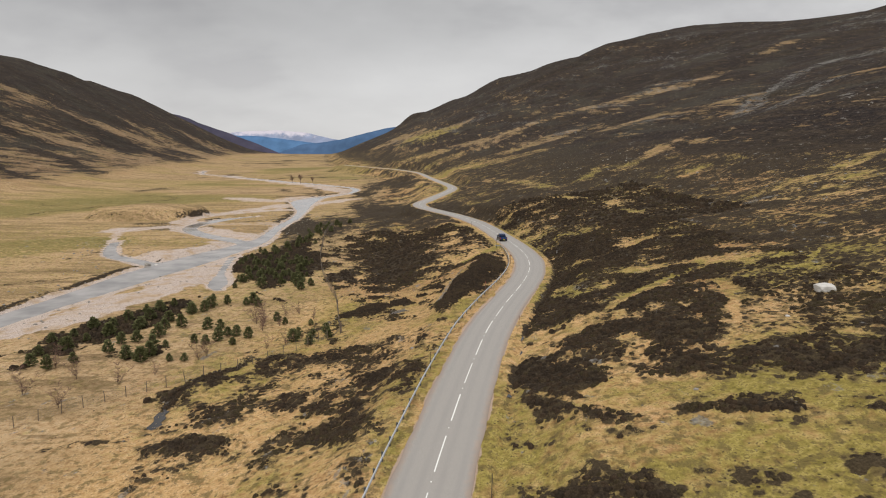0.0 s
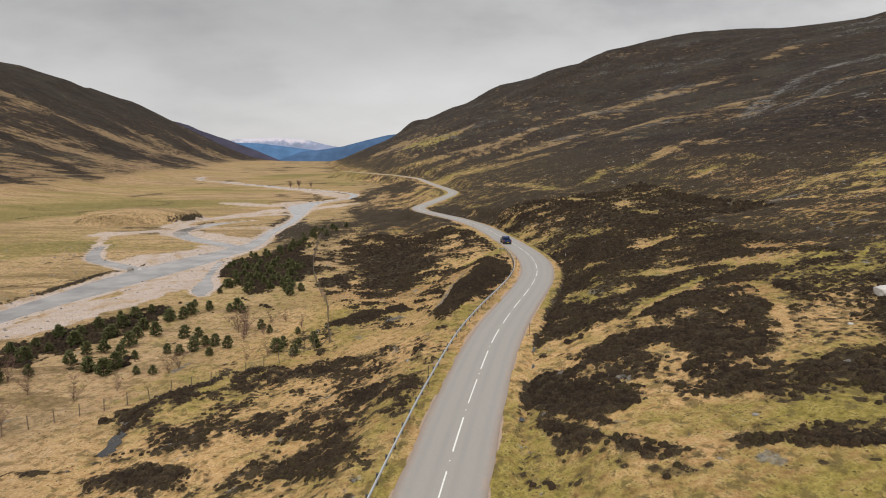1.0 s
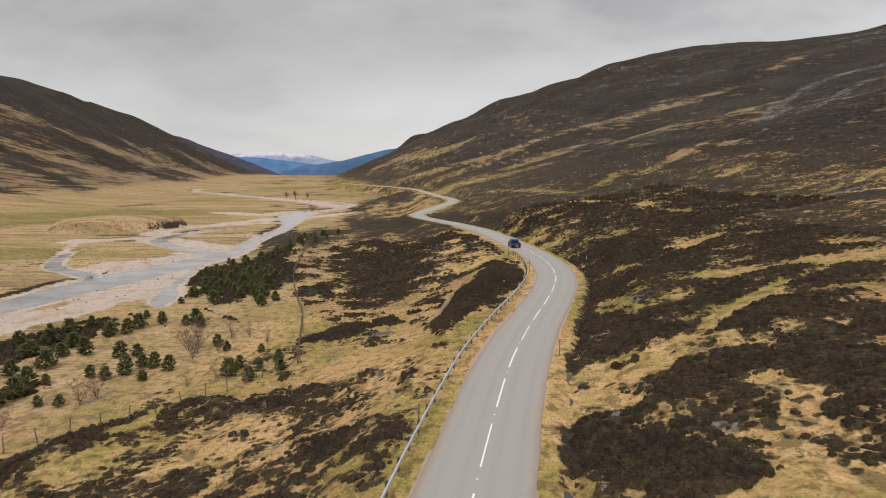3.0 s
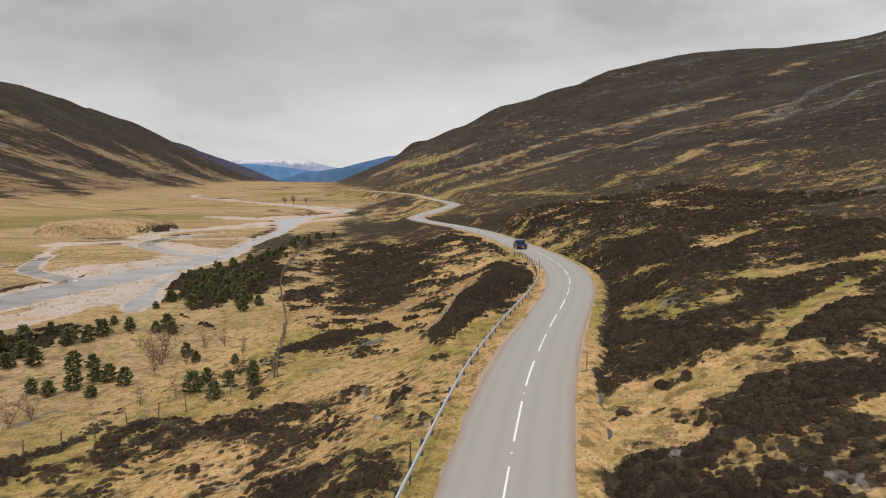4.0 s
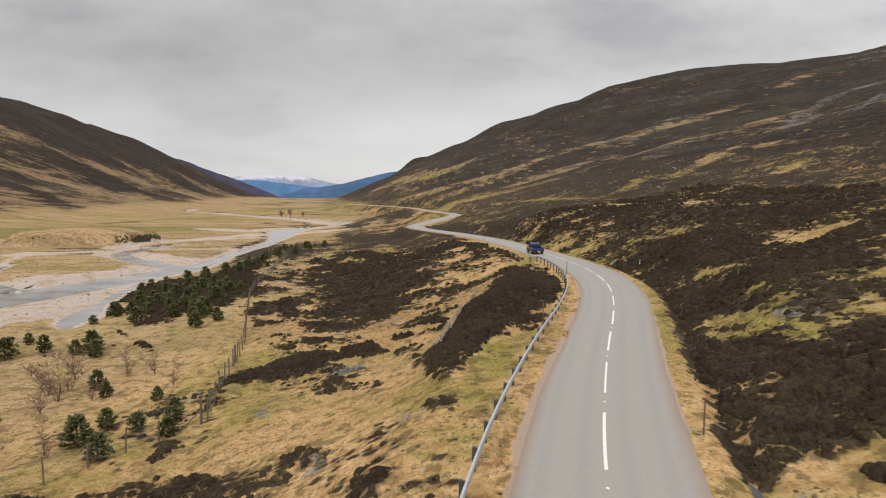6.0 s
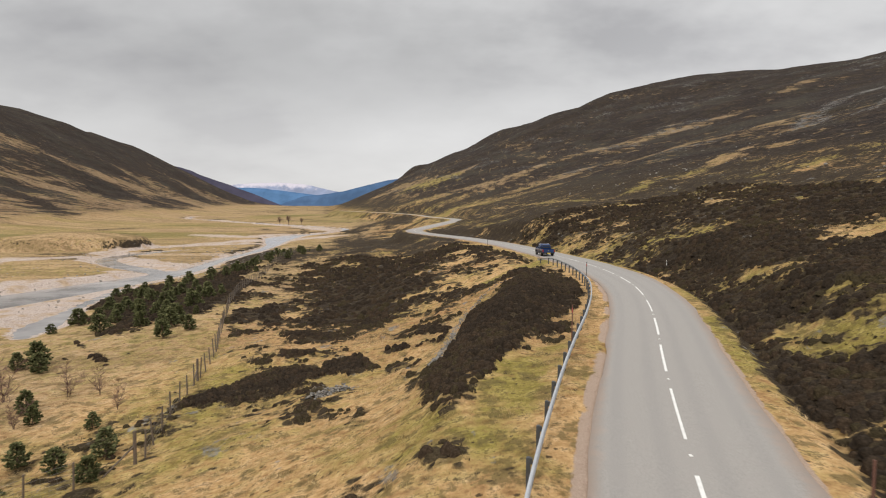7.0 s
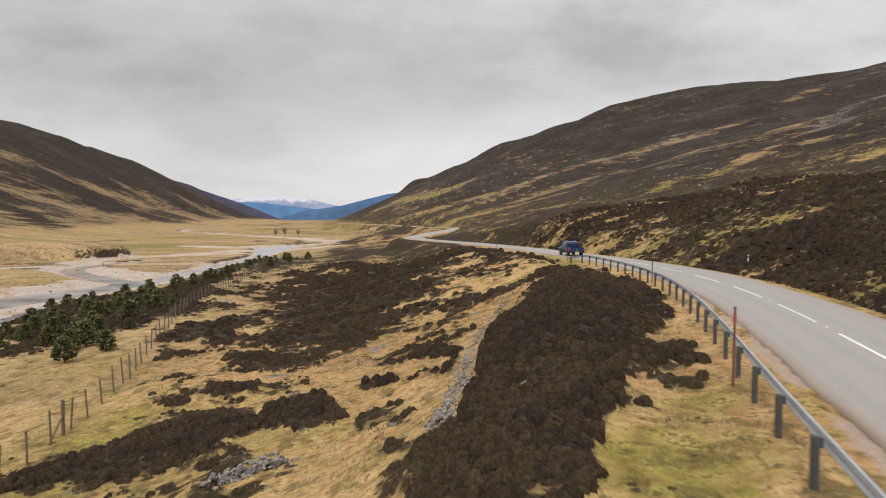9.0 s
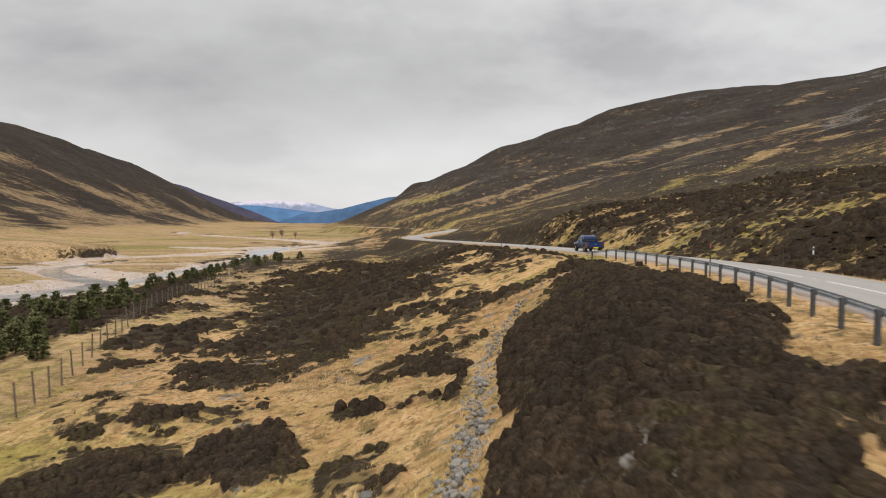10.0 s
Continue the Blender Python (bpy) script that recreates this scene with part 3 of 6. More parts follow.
TURF = [
    (2.7, 89.7, 1.6, 6.8, -8, 0.6), (-3.7, 90.5, 2, 8.5, 37, 0.35), (31.7, 85.9, 1.9, 13.8, -52, 0.8), (21.3, 47.9, 3.3, 8.7, 54, 0.4), 
    (0.4, 86.3, 3.2, 12.3, -1, 0.5), (-4, 47, 2.8, 5.5, 9, 0.5), (4.5, 94, 1.5, 1.9, -35, 0.5), (5.3, 96.6, 1, 1.6, -40, 0.5), 
    (-39.8, 1500, 60, 240, 10, 0.8), 
    (-170.3, 997.2, 52.3, 186.2, 13, 0.6)]


def spots(x, y, rows, wobble=0.5):
    """Sum of soft-edged oval patches with uneven outlines."""
    out = np.zeros_like(x)
    for px, py, a, b, turn, s in rows:
        near = np.flatnonzero((np.abs(x - px) < 2.2 * max(a, b)) & (np.abs(y - py) < 2.2 * max(a, b)))
        if not len(near):
            continue
        xx, yy = x[near] - px, y[near] - py
        c, sn = math.cos(math.radians(turn)), math.sin(math.radians(turn))
        p, q = (c * xx + sn * yy) / a, (-sn * xx + c * yy) / b
        r = np.hypot(p, q) + wobble * fbm(x[near], y[near], 0.7 * min(a, b) + 1.0, 3, int(px * 7 + py) % 97)
        out[near] += s * (1 - step01(0.72, 1.18, r))
    return out


def strokes(x, y, rows, wobble=0.45):
    """Sum of long soft-edged patches laid along lines."""
    out = np.zeros_like(x)
    for half, s, line in rows:
        p = np.array(line, float)
        lo, hi = p.min(0) - 2.2 * half, p.max(0) + 2.2 * half
        near = np.flatnonzero((x > lo[0]) & (x < hi[0]) & (y > lo[1]) & (y < hi[1]))
        if not len(near):
            continue
        xx, yy = x[near], y[near]
        d = np.full(xx.shape, 1e9)
        for a, b in zip(p[:-1], p[1:]):
            v = b - a
            k = np.clip(((xx - a[0]) * v[0] + (yy - a[1]) * v[1]) / max(v @ v, 1e-6), 0, 1)
            d = np.minimum(d, np.hypot(xx - a[0] - k * v[0], yy - a[1] - k * v[1]))
        r = d / half + wobble * fbm(xx, yy, 1.3 * half + 0.8, 3, int(p[0, 0] * 3 + p[0, 1]) % 89)
        out[near] += s * (1 - step01(0.62, 1.28, r))
    return out


def covers(x, y, z, f):
    u, w, d, dr = f["u"], f["w"], f["d"], f["dr"]
    # on slopes heather lies in streaks along the valley side
    sx, sy = x + 0.22 * y, y
    big = 1.7 * fbm(sx * 1.6, sy * 0.55, 42, 4, 31)
    mid = 1.7 * fbm(sx, sy * 0.8, 11, 4, 33)
    small = 1.7 * fbm(sx, sy * 0.85, 3.4, 3, 34)
    east = 0.64 + 0.10 * big + 0.17 * mid + 0.44 * small + 0.25 * step01(14, 30, u) * step01(75, 100, y) + 0.13 * step01(5, 14, u) * step01(105, 140, y)
    east = east - 0.34 * (1 - step01(-2, 3, y - 55 + 0.5 * (x - 9)))
    east_far = 0.94 + 0.46 * fbm(sx * 2.1, sy * 0.33, 190, 5, 35) + 0.2 * big + 0.30 * step01(420, 640, u)
    east = east + (east_far + 0.15 * small - east) * step01(42, 105, u)
    bankw = 0.41 + 0.14 * big + 0.24 * mid
    hillw = 0.30 + 0.68 * step01(np.interp(y, [900, 1700], [70, 10]), np.interp(y, [900, 1700], [230, 110]), w) + 0.40 * fbm(x * 0.5 + 0.75 * y, y * 0.5 - 0.3 * x, 150, 5, 37) + 0.22 * step01(280, 470, w)
    west = bankw + (-0.5 - bankw) * step01(29, 42, -u) * (1 - 0.8 * step01(120, 240, y) * (1 - step01(52, 66, -u)))
    west = west + 0.54 * small * (1 - step01(70, 85, -u))
    west = west + (hillw - west) * step01(-20, 60, w)
    heath = np.where(u > 0, east, west) + spots(x, y, HEATH_BANK) + spots(x, y, HEATH_FLAT) + spots(x, y, GRASS)
    for rows in (EAST_STREAKS, EAST_STREAKS_UPPER):
        heath = heath + 0.54 * strokes(x, y, rows, 0.8)
    heath = heath + 0.58 * strokes(x, y, WEST_STREAKS, 0.9) + 0.58 * strokes(x, y, WEST_STREAKS_UPPER, 0.9)
    for rows in (EAST_GRASS, EAST_GRASS_UPPER, EAST_GRASS_FAR, EAST_HEATH, EAST_HEATH_UPPER, EAST_HEATH_FAR, KNOLL_GRASS, KNOLL_GRASS_UPPER, KNOLL_HEATH, KNOLL_HEATH_UPPER, FLAT_DARK):
        heath = heath + strokes(x, y, rows)
    heath = heath + strokes(x, y, [(0.75, -1.2, WALL_LINE)], 0.3)
    heath = heath - 1.3 * (1 - step01(3.4, np.where(d > 0, 4.9, 5.6), np.abs(d)))
    heath = heath + 2.4 * np.exp(-((np.abs(dr) - f["half"] - 1.5) / 0.9) ** 2) * (dr < 0) * (f["half"] > 3.9) * (0.95 + 0.35 * vnoise(x / 9, y / 9, 57))
    rim = terrace_r(x, y)
    heath = heath + 1.5 * np.exp(-((rim - 0.95) / 0.08) ** 2) * step01(-30, 10, 306 - y + 0.5 * (x + 147)) * (0.75 + 0.4 * vnoise(x / 9, y / 9, 72))
    low = 1 - step01(0.6, 1.4, z - floor_z(y))
    flat = step01(30, 50, -u) * (1 - step01(-20, 60, w))
    # dark undercut banks of old channels on the flat
    old = np.exp(-(fbm(x * 0.8, y * 0.45, 48, 3, 67) / (0.014 + 0.00014 * np.maximum(y, 0))) ** 2) * flat * low * step01(0.0, 0.35, vnoise(x / 38, y / 70, 68))
    heath = heath + 1.25 * old * step01(70, 100, y)
    green = 0.13 + 0.17 * (u > 0) + 1.2 * fbm(x, y, 16, 3, 41) + 0.30 * step01(2, 8, u) * (1 - step01(40, 80, u)) + 0.02 * (u < 0)
    green = green * (1 - 0.7 * step01(60, 140, u)) - 0.3 * step01(-20, 60, w)
    green = green * (1 - flat) + flat * (0.02 - 0.22 * (1 - step01(170, 240, y)) + 0.9 * fbm(x * 0.35, y, 60, 3, 43)) + spots(x, y, TURF) + 0.8 * strokes(x, y, TURF_BANDS, 0.8) - 0.6 * step01(97, 104, y) * (d < 0) * (1 - step01(7, 10, -d)) * (y < 140)
    shore = f["half"] + 0.6
    gravel = 1 - step01(shore, shore + np.where(dr < 0, 0.8, 2.4 + 1.6 * fbm(x, y, 9, 3, 47)), np.abs(dr))
    gravel = np.maximum(gravel * (1 - flat * (1 - low)), 0.86 * strokes(x, y, GRAVEL_BARS, 0.7) * (0.2 + 0.8 * low))
    gravel = np.maximum(gravel, 0.95 * (1 - step01(3.05, np.where(d > 0, 3.6, 3.75), np.abs(d))) * (0.75 + 0.5 * fbm(x, y, 3, 3, 49)))
    scree = step01(0.25, 0.6, fbm(sx * 2.2, sy * 0.5, 60, 4, 51)) * step01(60, 160, u) * 0.45 + 0.75 * strokes(x, y, SCREES, 0.8)
    far = np.maximum(step01(50, 140, u), step01(-20, 60, w))
    return dict(heath=np.clip(heath, -1, 2), green=np.clip(green, -0.5, 1.5), gravel=np.clip(gravel, 0, 1), scree=np.clip(scree, 0, 1), far=far, flat=flat)

# ---------------------------------------------------------------- materials
def material(name):
    m = bpy.data.materials.new(name)
    m.use_nodes = True
    nt = m.node_tree
    nt.nodes.clear()
    out = nt.nodes.new("ShaderNodeOutputMaterial")
    b = nt.nodes.new("ShaderNodeBsdfPrincipled")
    nt.links.new(b.outputs[0], out.inputs[0])
    return m, nt, b


def node(nt, kind, **values):
    n = nt.nodes.new(kind)
    for key, value in values.items():
        if key in n.inputs:
            n.inputs[key].default_value = value
        else:
            setattr(n, key, value)
    return n


def noise_tex(nt, scale, detail=4, rough=0.55, coord=None, stretch=None):
    n = node(nt, "ShaderNodeTexNoise", Scale=scale, Detail=detail, Roughness=rough)
    co = nt.nodes.new("ShaderNodeTexCoord").outputs["Object"] if coord is None else coord
    if stretch:
        mp = nt.nodes.new("ShaderNodeMapping")
        mp.inputs["Scale"].default_value = stretch
        nt.links.new(co, mp.inputs[0])
        co = mp.outputs[0]
    nt.links.new(co, n.inputs["Vector"])
    return n.outputs[0]


def ramp(nt, value, stops):
    r = nt.nodes.new("ShaderNodeValToRGB")
    while len(r.color_ramp.elements) < len(stops):
        r.color_ramp.elements.new(0.5)
    for e, (at, col) in zip(r.color_ramp.elements, stops):
        e.position = at
        e.color = (*col, 1) if len(col) == 3 else col
    nt.links.new(value, r.inputs[0])
    return r.outputs[0]


def calc(nt, op, a, b=0.0, c=None, clamp=False):
    n = nt.nodes.new("ShaderNodeMath")
    n.operation, n.use_clamp = op, clamp
    for k, v in enumerate((a, b) if c is None else (a, b, c)):
        if isinstance(v, (int, float)):
            n.inputs[k].default_value = v
        else:
            nt.links.new(v, n.inputs[k])
    return n.outputs[0]


def blend(nt, fac, a, b, how="MIX"):
    n = nt.nodes.new("ShaderNodeMix")
    n.data_type, n.blend_type = "RGBA", how
    for k, v in ((0, fac), (6, a), (7, b)):
        if isinstance(v, (int, float)):
            n.inputs[k].default_value = v
        elif isinstance(v, tuple):
            n.inputs[k].default_value = (*v, 1)
        else:
            nt.links.new(v, n.inputs[k])
    return n.outputs[2]


def bump(nt, bsdf, height, strength=0.5, distance=0.05):
    n = node(nt, "ShaderNodeBump", Strength=strength, Distance=distance)
    nt.links.new(height, n.inputs["Height"])
    nt.links.new(n.outputs[0], bsdf.inputs["Normal"])


def span(nt, value, lo, hi):
    n = nt.nodes.new("ShaderNodeMapRange")
    n.interpolation_type = "SMOOTHSTEP"
    n.inputs["From Min"].default_value, n.inputs["From Max"].default_value = lo, hi
    nt.links.new(value, n.inputs[0])
    return n.outputs[0]


def simple(name, col, rough=0.7, metal=0.0, vary=0.12, scale=6.0, relief=0.0, spec=0.3):
    """A plain surface with two scales of variation."""
    m, nt, b = material(name)
    big, small = noise_tex(nt, scale, 4), noise_tex(nt, scale * 9, 3)
    both = calc(nt, "ADD", calc(nt, "MULTIPLY", big, 0.6), calc(nt, "MULTIPLY", small, 0.4))
    dark, light = tuple(c * (1 - vary) for c in col), tuple(min(1, c * (1 + vary)) for c in col)
    nt.links.new(ramp(nt, both, [(0.3, dark), (0.7, light)]), b.inputs["Base Color"])
    b.inputs["Roughness"].default_value, b.inputs["Metallic"].default_value = rough, metal
    b.inputs["Specular IOR Level"].default_value = spec
    if relief:
        bump(nt, b, both, relief, 0.02)
    return m


def cells(nt, scale, warp, coord):
    """Uneven bush-sized cells: each one's own random value, and the distance from its middle."""
    n = nt.nodes.new("ShaderNodeTexNoise")
    n.inputs["Scale"].default_value, n.inputs["Detail"].default_value = scale * 2.2, 3
    nt.links.new(coord, n.inputs["Vector"])
    push = nt.nodes.new("ShaderNodeVectorMath")
    push.operation = "MULTIPLY_ADD"
    nt.links.new(n.outputs["Color"], push.inputs[0])
    push.inputs[1].default_value = (warp, warp, warp)
    nt.links.new(coord, push.inputs[2])
    v = nt.nodes.new("ShaderNodeTexVoronoi")
    v.inputs["Scale"].default_value = scale
    nt.links.new(push.outputs[0], v.inputs["Vector"])
    one = nt.nodes.new("ShaderNodeSeparateColor")
    nt.links.new(v.outputs["Color"], one.inputs[0])
    return one.outputs[0], v.outputs["Distance"]


def moor_material():
    """The moor: dry grass, green turf, heather, gravel and scree, by the ground's own fields."""
    m, nt, b = material("moorland")
    attr = lambda n: node(nt, "ShaderNodeAttribute", attribute_name=n).outputs["Fac"]
    mul = lambda p, q: calc(nt, "MULTIPLY", p, q)
    add = lambda p, q: calc(nt, "ADD", p, q)
    off = lambda p, k: calc(nt, "MULTIPLY_ADD", p, k, -0.5 * k)
    co = nt.nodes.new("ShaderNodeTexCoord").outputs["Object"]
    n20, n4, n1, n03 = noise_tex(nt, 0.03, 4), noise_tex(nt, 0.22, 5, 0.6), noise_tex(nt, 1.5, 6, 0.68), noise_tex(nt, 5.5, 5, 0.72)
    n05, blot = noise_tex(nt, 0.62, 5, 0.62), noise_tex(nt, 0.9, 5, 0.66, stretch=(1.0, 0.8, 1.0))
    bush, rim = cells(nt, 1.35, 0.42, co)
    tuss, tuss_rim = cells(nt, 3.2, 0.2, co)
    # thin streaks along the valley side, for the hills
    streak = noise_tex(nt, 1.0, 7, 0.64, stretch=(0.085, 0.0125, 0.11))
    fleck = noise_tex(nt, 1.0, 6, 0.70, stretch=(0.26, 0.08, 0.26))
    speck = noise_tex(nt, 1.0, 4, 0.72, stretch=(0.75, 0.45, 0.75))
    far, flat = attr("far"), attr("flat")
    fine = blend(nt, far, n1, fleck)
    # straw: bleached deer grass with olive and rusty tufts
    straw = ramp(nt, fine, [(0.32, (0.23, 0.125, 0.055)), (0.44, (0.435, 0.268, 0.117)), (0.55, (0.59, 0.388, 0.186)), (0.68, (0.71, 0.495, 0.278))])
    straw = blend(nt, mul(far, 0.85), straw, ramp(nt, fine, [(0.34, (0.085, 0.056, 0.038)), (0.5, (0.205, 0.138, 0.088)), (0.66, (0.36, 0.262, 0.172))]))
    rust = ramp(nt, fine, [(0.3, (0.15, 0.074, 0.034)), (0.55, (0.37, 0.205, 0.095)), (0.75, (0.52, 0.34, 0.19))])
    straw = blend(nt, mul(span(nt, n20, 0.48, 0.64), calc(nt, "MULTIPLY_ADD", far, -0.45, 0.7)), straw, rust)
    pale = ramp(nt, fine, [(0.3, (0.20, 0.125, 0.062)), (0.45, (0.385, 0.262, 0.146)), (0.58, (0.48, 0.348, 0.208)), (0.75, (0.55, 0.435, 0.28))])
    straw = blend(nt, mul(flat, 0.75), straw, pale)
    drift = noise_tex(nt, 1.0, 6, 0.66, stretch=(0.018, 0.075, 0.05))
    straw = blend(nt, mul(flat, mul(span(nt, drift, 0.47, 0.60), 0.7)), straw, ramp(nt, fine, [(0.3, (0.12, 0.084, 0.040)), (0.7, (0.33, 0.225, 0.115))]))
    rill = noise_tex(nt, 1.0, 6, 0.7, stretch=(0.045, 0.24, 0.1))
    straw = blend(nt, mul(flat, mul(span(nt, rill, 0.535, 0.60), 0.7)), straw, ramp(nt, fine, [(0.3, (0.085, 0.056, 0.028)), (0.7, (0.24, 0.165, 0.085))]))
    turf = ramp(nt, fine, [(0.32, (0.115, 0.092, 0.024)), (0.5, (0.285, 0.228, 0.062)), (0.68, (0.47, 0.375, 0.125))])
    meadow = ramp(nt, n4, [(0.3, (0.12, 0.105, 0.036)), (0.7, (0.29, 0.235, 0.09))])
    patchy = add(off(n4, 1.3), add(off(n05, 2.6), off(n1, 1.5)))
    grass = blend(nt, calc(nt, "ADD", attr("green"), patchy, clamp=True), straw, turf)
    grass = blend(nt, mul(flat, span(nt, add(attr("green"), patchy), 0.45, 0.95)), grass, meadow)
    # darker, mossy and dead tussocks in blotches; shade between blades painted as fine gaps
    mossy = ramp(nt, n03, [(0.3, (0.060, 0.048, 0.020)), (0.7, (0.20, 0.150, 0.062))])
    grass = blend(nt, mul(span(nt, blot, 0.51, 0.60), calc(nt, "MULTIPLY_ADD", flat, -0.18, 0.72)), grass, mossy)
    gaps = span(nt, add(mul(n03, 0.55), mul(n1, 0.45)), 0.525, 0.585)
    grass = blend(nt, mul(gaps, calc(nt, "MULTIPLY_ADD", flat, -0.3, 0.66)), grass, (0.064, 0.043, 0.022))
    lone = mul(mul(span(nt, tuss, 0.80, 0.84), calc(nt, "SUBTRACT", 1.0, span(nt, tuss_rim, 0.24, 0.36))), span(nt, n4, 0.42, 0.55))
    grass = blend(nt, mul(lone, calc(nt, "SUBTRACT", 0.9, mul(far, 0.9))), grass, (0.052, 0.036, 0.022))
    heath = ramp(nt, n03, [(0.30, (0.013, 0.0096, 0.0068)), (0.52, (0.036, 0.0262, 0.018)), (0.72, (0.085, 0.063, 0.041))])
    olive = ramp(nt, n03, [(0.3, (0.030, 0.023, 0.013)), (0.7, (0.115, 0.085, 0.046))])
    heath = blend(nt, mul(span(nt, add(mul(n4, 0.5), mul(bush, 0.5)), 0.42, 0.75), 0.7), heath, olive)
    dusk = ramp(nt, speck, [(0.38, (0.0095, 0.0072, 0.0068)), (0.50, (0.0225, 0.0165, 0.0142)), (0.60, (0.040, 0.029, 0.022)), (0.74, (0.090, 0.066, 0.045))])
    dusk = blend(nt, mul(span(nt, n20, 0.50, 0.64), 0.6), dusk, ramp(nt, speck, [(0.38, (0.014, 0.0105, 0.0064)), (0.66, (0.060, 0.046, 0.026))]))
    ruddy = ramp(nt, speck, [(0.38, (0.026, 0.018, 0.012)), (0.52, (0.066, 0.046, 0.028)), (0.68, (0.135, 0.098, 0.060))])
    dusk = blend(nt, mul(span(nt, add(mul(streak, 0.6), mul(fleck, 0.4)), 0.50, 0.58), 0.62), dusk, ruddy)
    bare = noise_tex(nt, 1.0, 4, 0.6, stretch=(0.016, 0.0065, 0.02))
    dusk = blend(nt, mul(span(nt, bare, 0.54, 0.60), 0.5), dusk, ramp(nt, speck, [(0.4, (0.028, 0.025, 0.019)), (0.65, (0.078, 0.068, 0.048))]))
    heath = blend(nt, far, heath, dusk)
    # outlines: by bushes near by, in thin lines on the hills
    edge = add(off(n1, 0.30), add(off(n03, 0.34), off(n4, 0.40)))
    clumpy = add(add(off(bush, 0.75), off(n05, 1.3)), calc(nt, "MULTIPLY_ADD", rim, -0.62, 0.27))
    lines = add(off(streak, 3.4), add(off(fleck, 2.5), off(speck, 1.5)))
    reach = add(edge, add(mul(far, lines), mul(calc(nt, "SUBTRACT", 1.0, far), clumpy)))
    sharp = calc(nt, "MULTIPLY_ADD", far, 1.6, 1.0)
    cover = span(nt, add(mul(calc(nt, "SUBTRACT", add(attr("heath"), reach), 0.5), sharp), 0.5), 0.42, 0.58)
    scrub = ramp(nt, fine, [(0.3, (0.062, 0.042, 0.024)), (0.5, (0.135, 0.094, 0.048)), (0.7, (0.23, 0.168, 0.085))])
    grass = blend(nt, mul(span(nt, add(attr("heath"), mul(reach, 0.8)), 0.16, 0.48), calc(nt, "MULTIPLY_ADD", far, -0.4, 0.62)), grass, scrub)
    col = blend(nt, cover, grass, heath)
    stone = ramp(nt, n1, [(0.34, (0.055, 0.052, 0.046)), (0.5, (0.19, 0.180, 0.165)), (0.66, (0.33, 0.315, 0.295))])
    col = blend(nt, mul(span(nt, add(attr("scree"), add(off(n4, 1.6), add(off(fleck, 1.8), off(speck, 2.4)))), 0.46, 0.62), 0.72), col, stone)
    pebble = ramp(nt, noise_tex(nt, 5, 4, 0.7), [(0.34, (0.13, 0.100, 0.085)), (0.46, (0.43, 0.345, 0.295)), (0.7, (0.66, 0.575, 0.505))])
    pebble = blend(nt, span(nt, n4, 0.46, 0.66), pebble, ramp(nt, n1, [(0.3, (0.26, 0.18, 0.11)), (0.7, (0.52, 0.39, 0.27))]))
    grit = ramp(nt, noise_tex(nt, 22, 4, 0.7), [(0.3, (0.27, 0.196, 0.148)), (0.5, (0.39, 0.292, 0.226)), (0.7, (0.50, 0.395, 0.315))])
    pebble = blend(nt, span(nt, flat, 0.05, 0.4), grit, pebble)
    col = blend(nt, span(nt, add(attr("gravel"), add(mul(edge, 0.8), mul(flat, add(off(n4, 1.1), off(n20, 0.5))))), 0.46, 0.60), col, pebble)
    nt.links.new(col, b.inputs["Base Color"])
    b.inputs["Roughness"].default_value = 0.95
    b.inputs["Specular IOR Level"].default_value = 0.08
    domes = mul(mul(cover, calc(nt, "SUBTRACT", 1.0, far)), calc(nt, "SUBTRACT", 0.8, rim))
    bump(nt, b, add(mul(domes, 0.8), add(mul(n1, 0.7), mul(n03, 0.45))), 0.8, 0.28)
    return m


def asphalt_material():
    """Bleached chip-sealed asphalt with worn wheel tracks."""
    m, nt, b = material("asphalt")
    across = node(nt, "ShaderNodeAttribute", attribute_name="across").outputs["Fac"]
    fine, mid, big = noise_tex(nt, 28, 4, 0.7), noise_tex(nt, 1.6, 4), noise_tex(nt, 0.09, 4)
    col = ramp(nt, fine, [(0.28, (0.195, 0.180, 0.163)), (0.5, (0.292, 0.272, 0.248)), (0.74, (0.39, 0.366, 0.338))])
    col = blend(nt, calc(nt, "MULTIPLY", span(nt, mid, 0.42, 0.7), 0.35), col, (0.30, 0.272, 0.25))
    # wheel tracks are a little darker and smoother, the edges dusty with pink grit
    track = calc(nt, "ABSOLUTE", calc(nt, "SUBTRACT", calc(nt, "ABSOLUTE", calc(nt, "SUBTRACT", calc(nt, "ABSOLUTE", across), 0.47)), 0.22))
    worn = calc(nt, "SUBTRACT", 1.0, span(nt, track, 0.02, 0.13))
    col = blend(nt, calc(nt, "MULTIPLY", worn, calc(nt, "MULTIPLY", big, 0.42)), col, (0.20, 0.190, 0.182))
    side = span(nt, calc(nt, "ADD", calc(nt, "ABSOLUTE", across), calc(nt, "MULTIPLY", calc(nt, "SUBTRACT", mid, 0.5), 0.34)), 0.78, 1.02)
    col = blend(nt, calc(nt, "MULTIPLY", side, 0.75), col, (0.385, 0.292, 0.232))
    nt.links.new(col, b.inputs["Base Color"])
    b.inputs["Roughness"].default_value = 0.64
    b.inputs["Specular IOR Level"].default_value = 0.5
    bump(nt, b, fine, 0.35, 0.01)
    return m


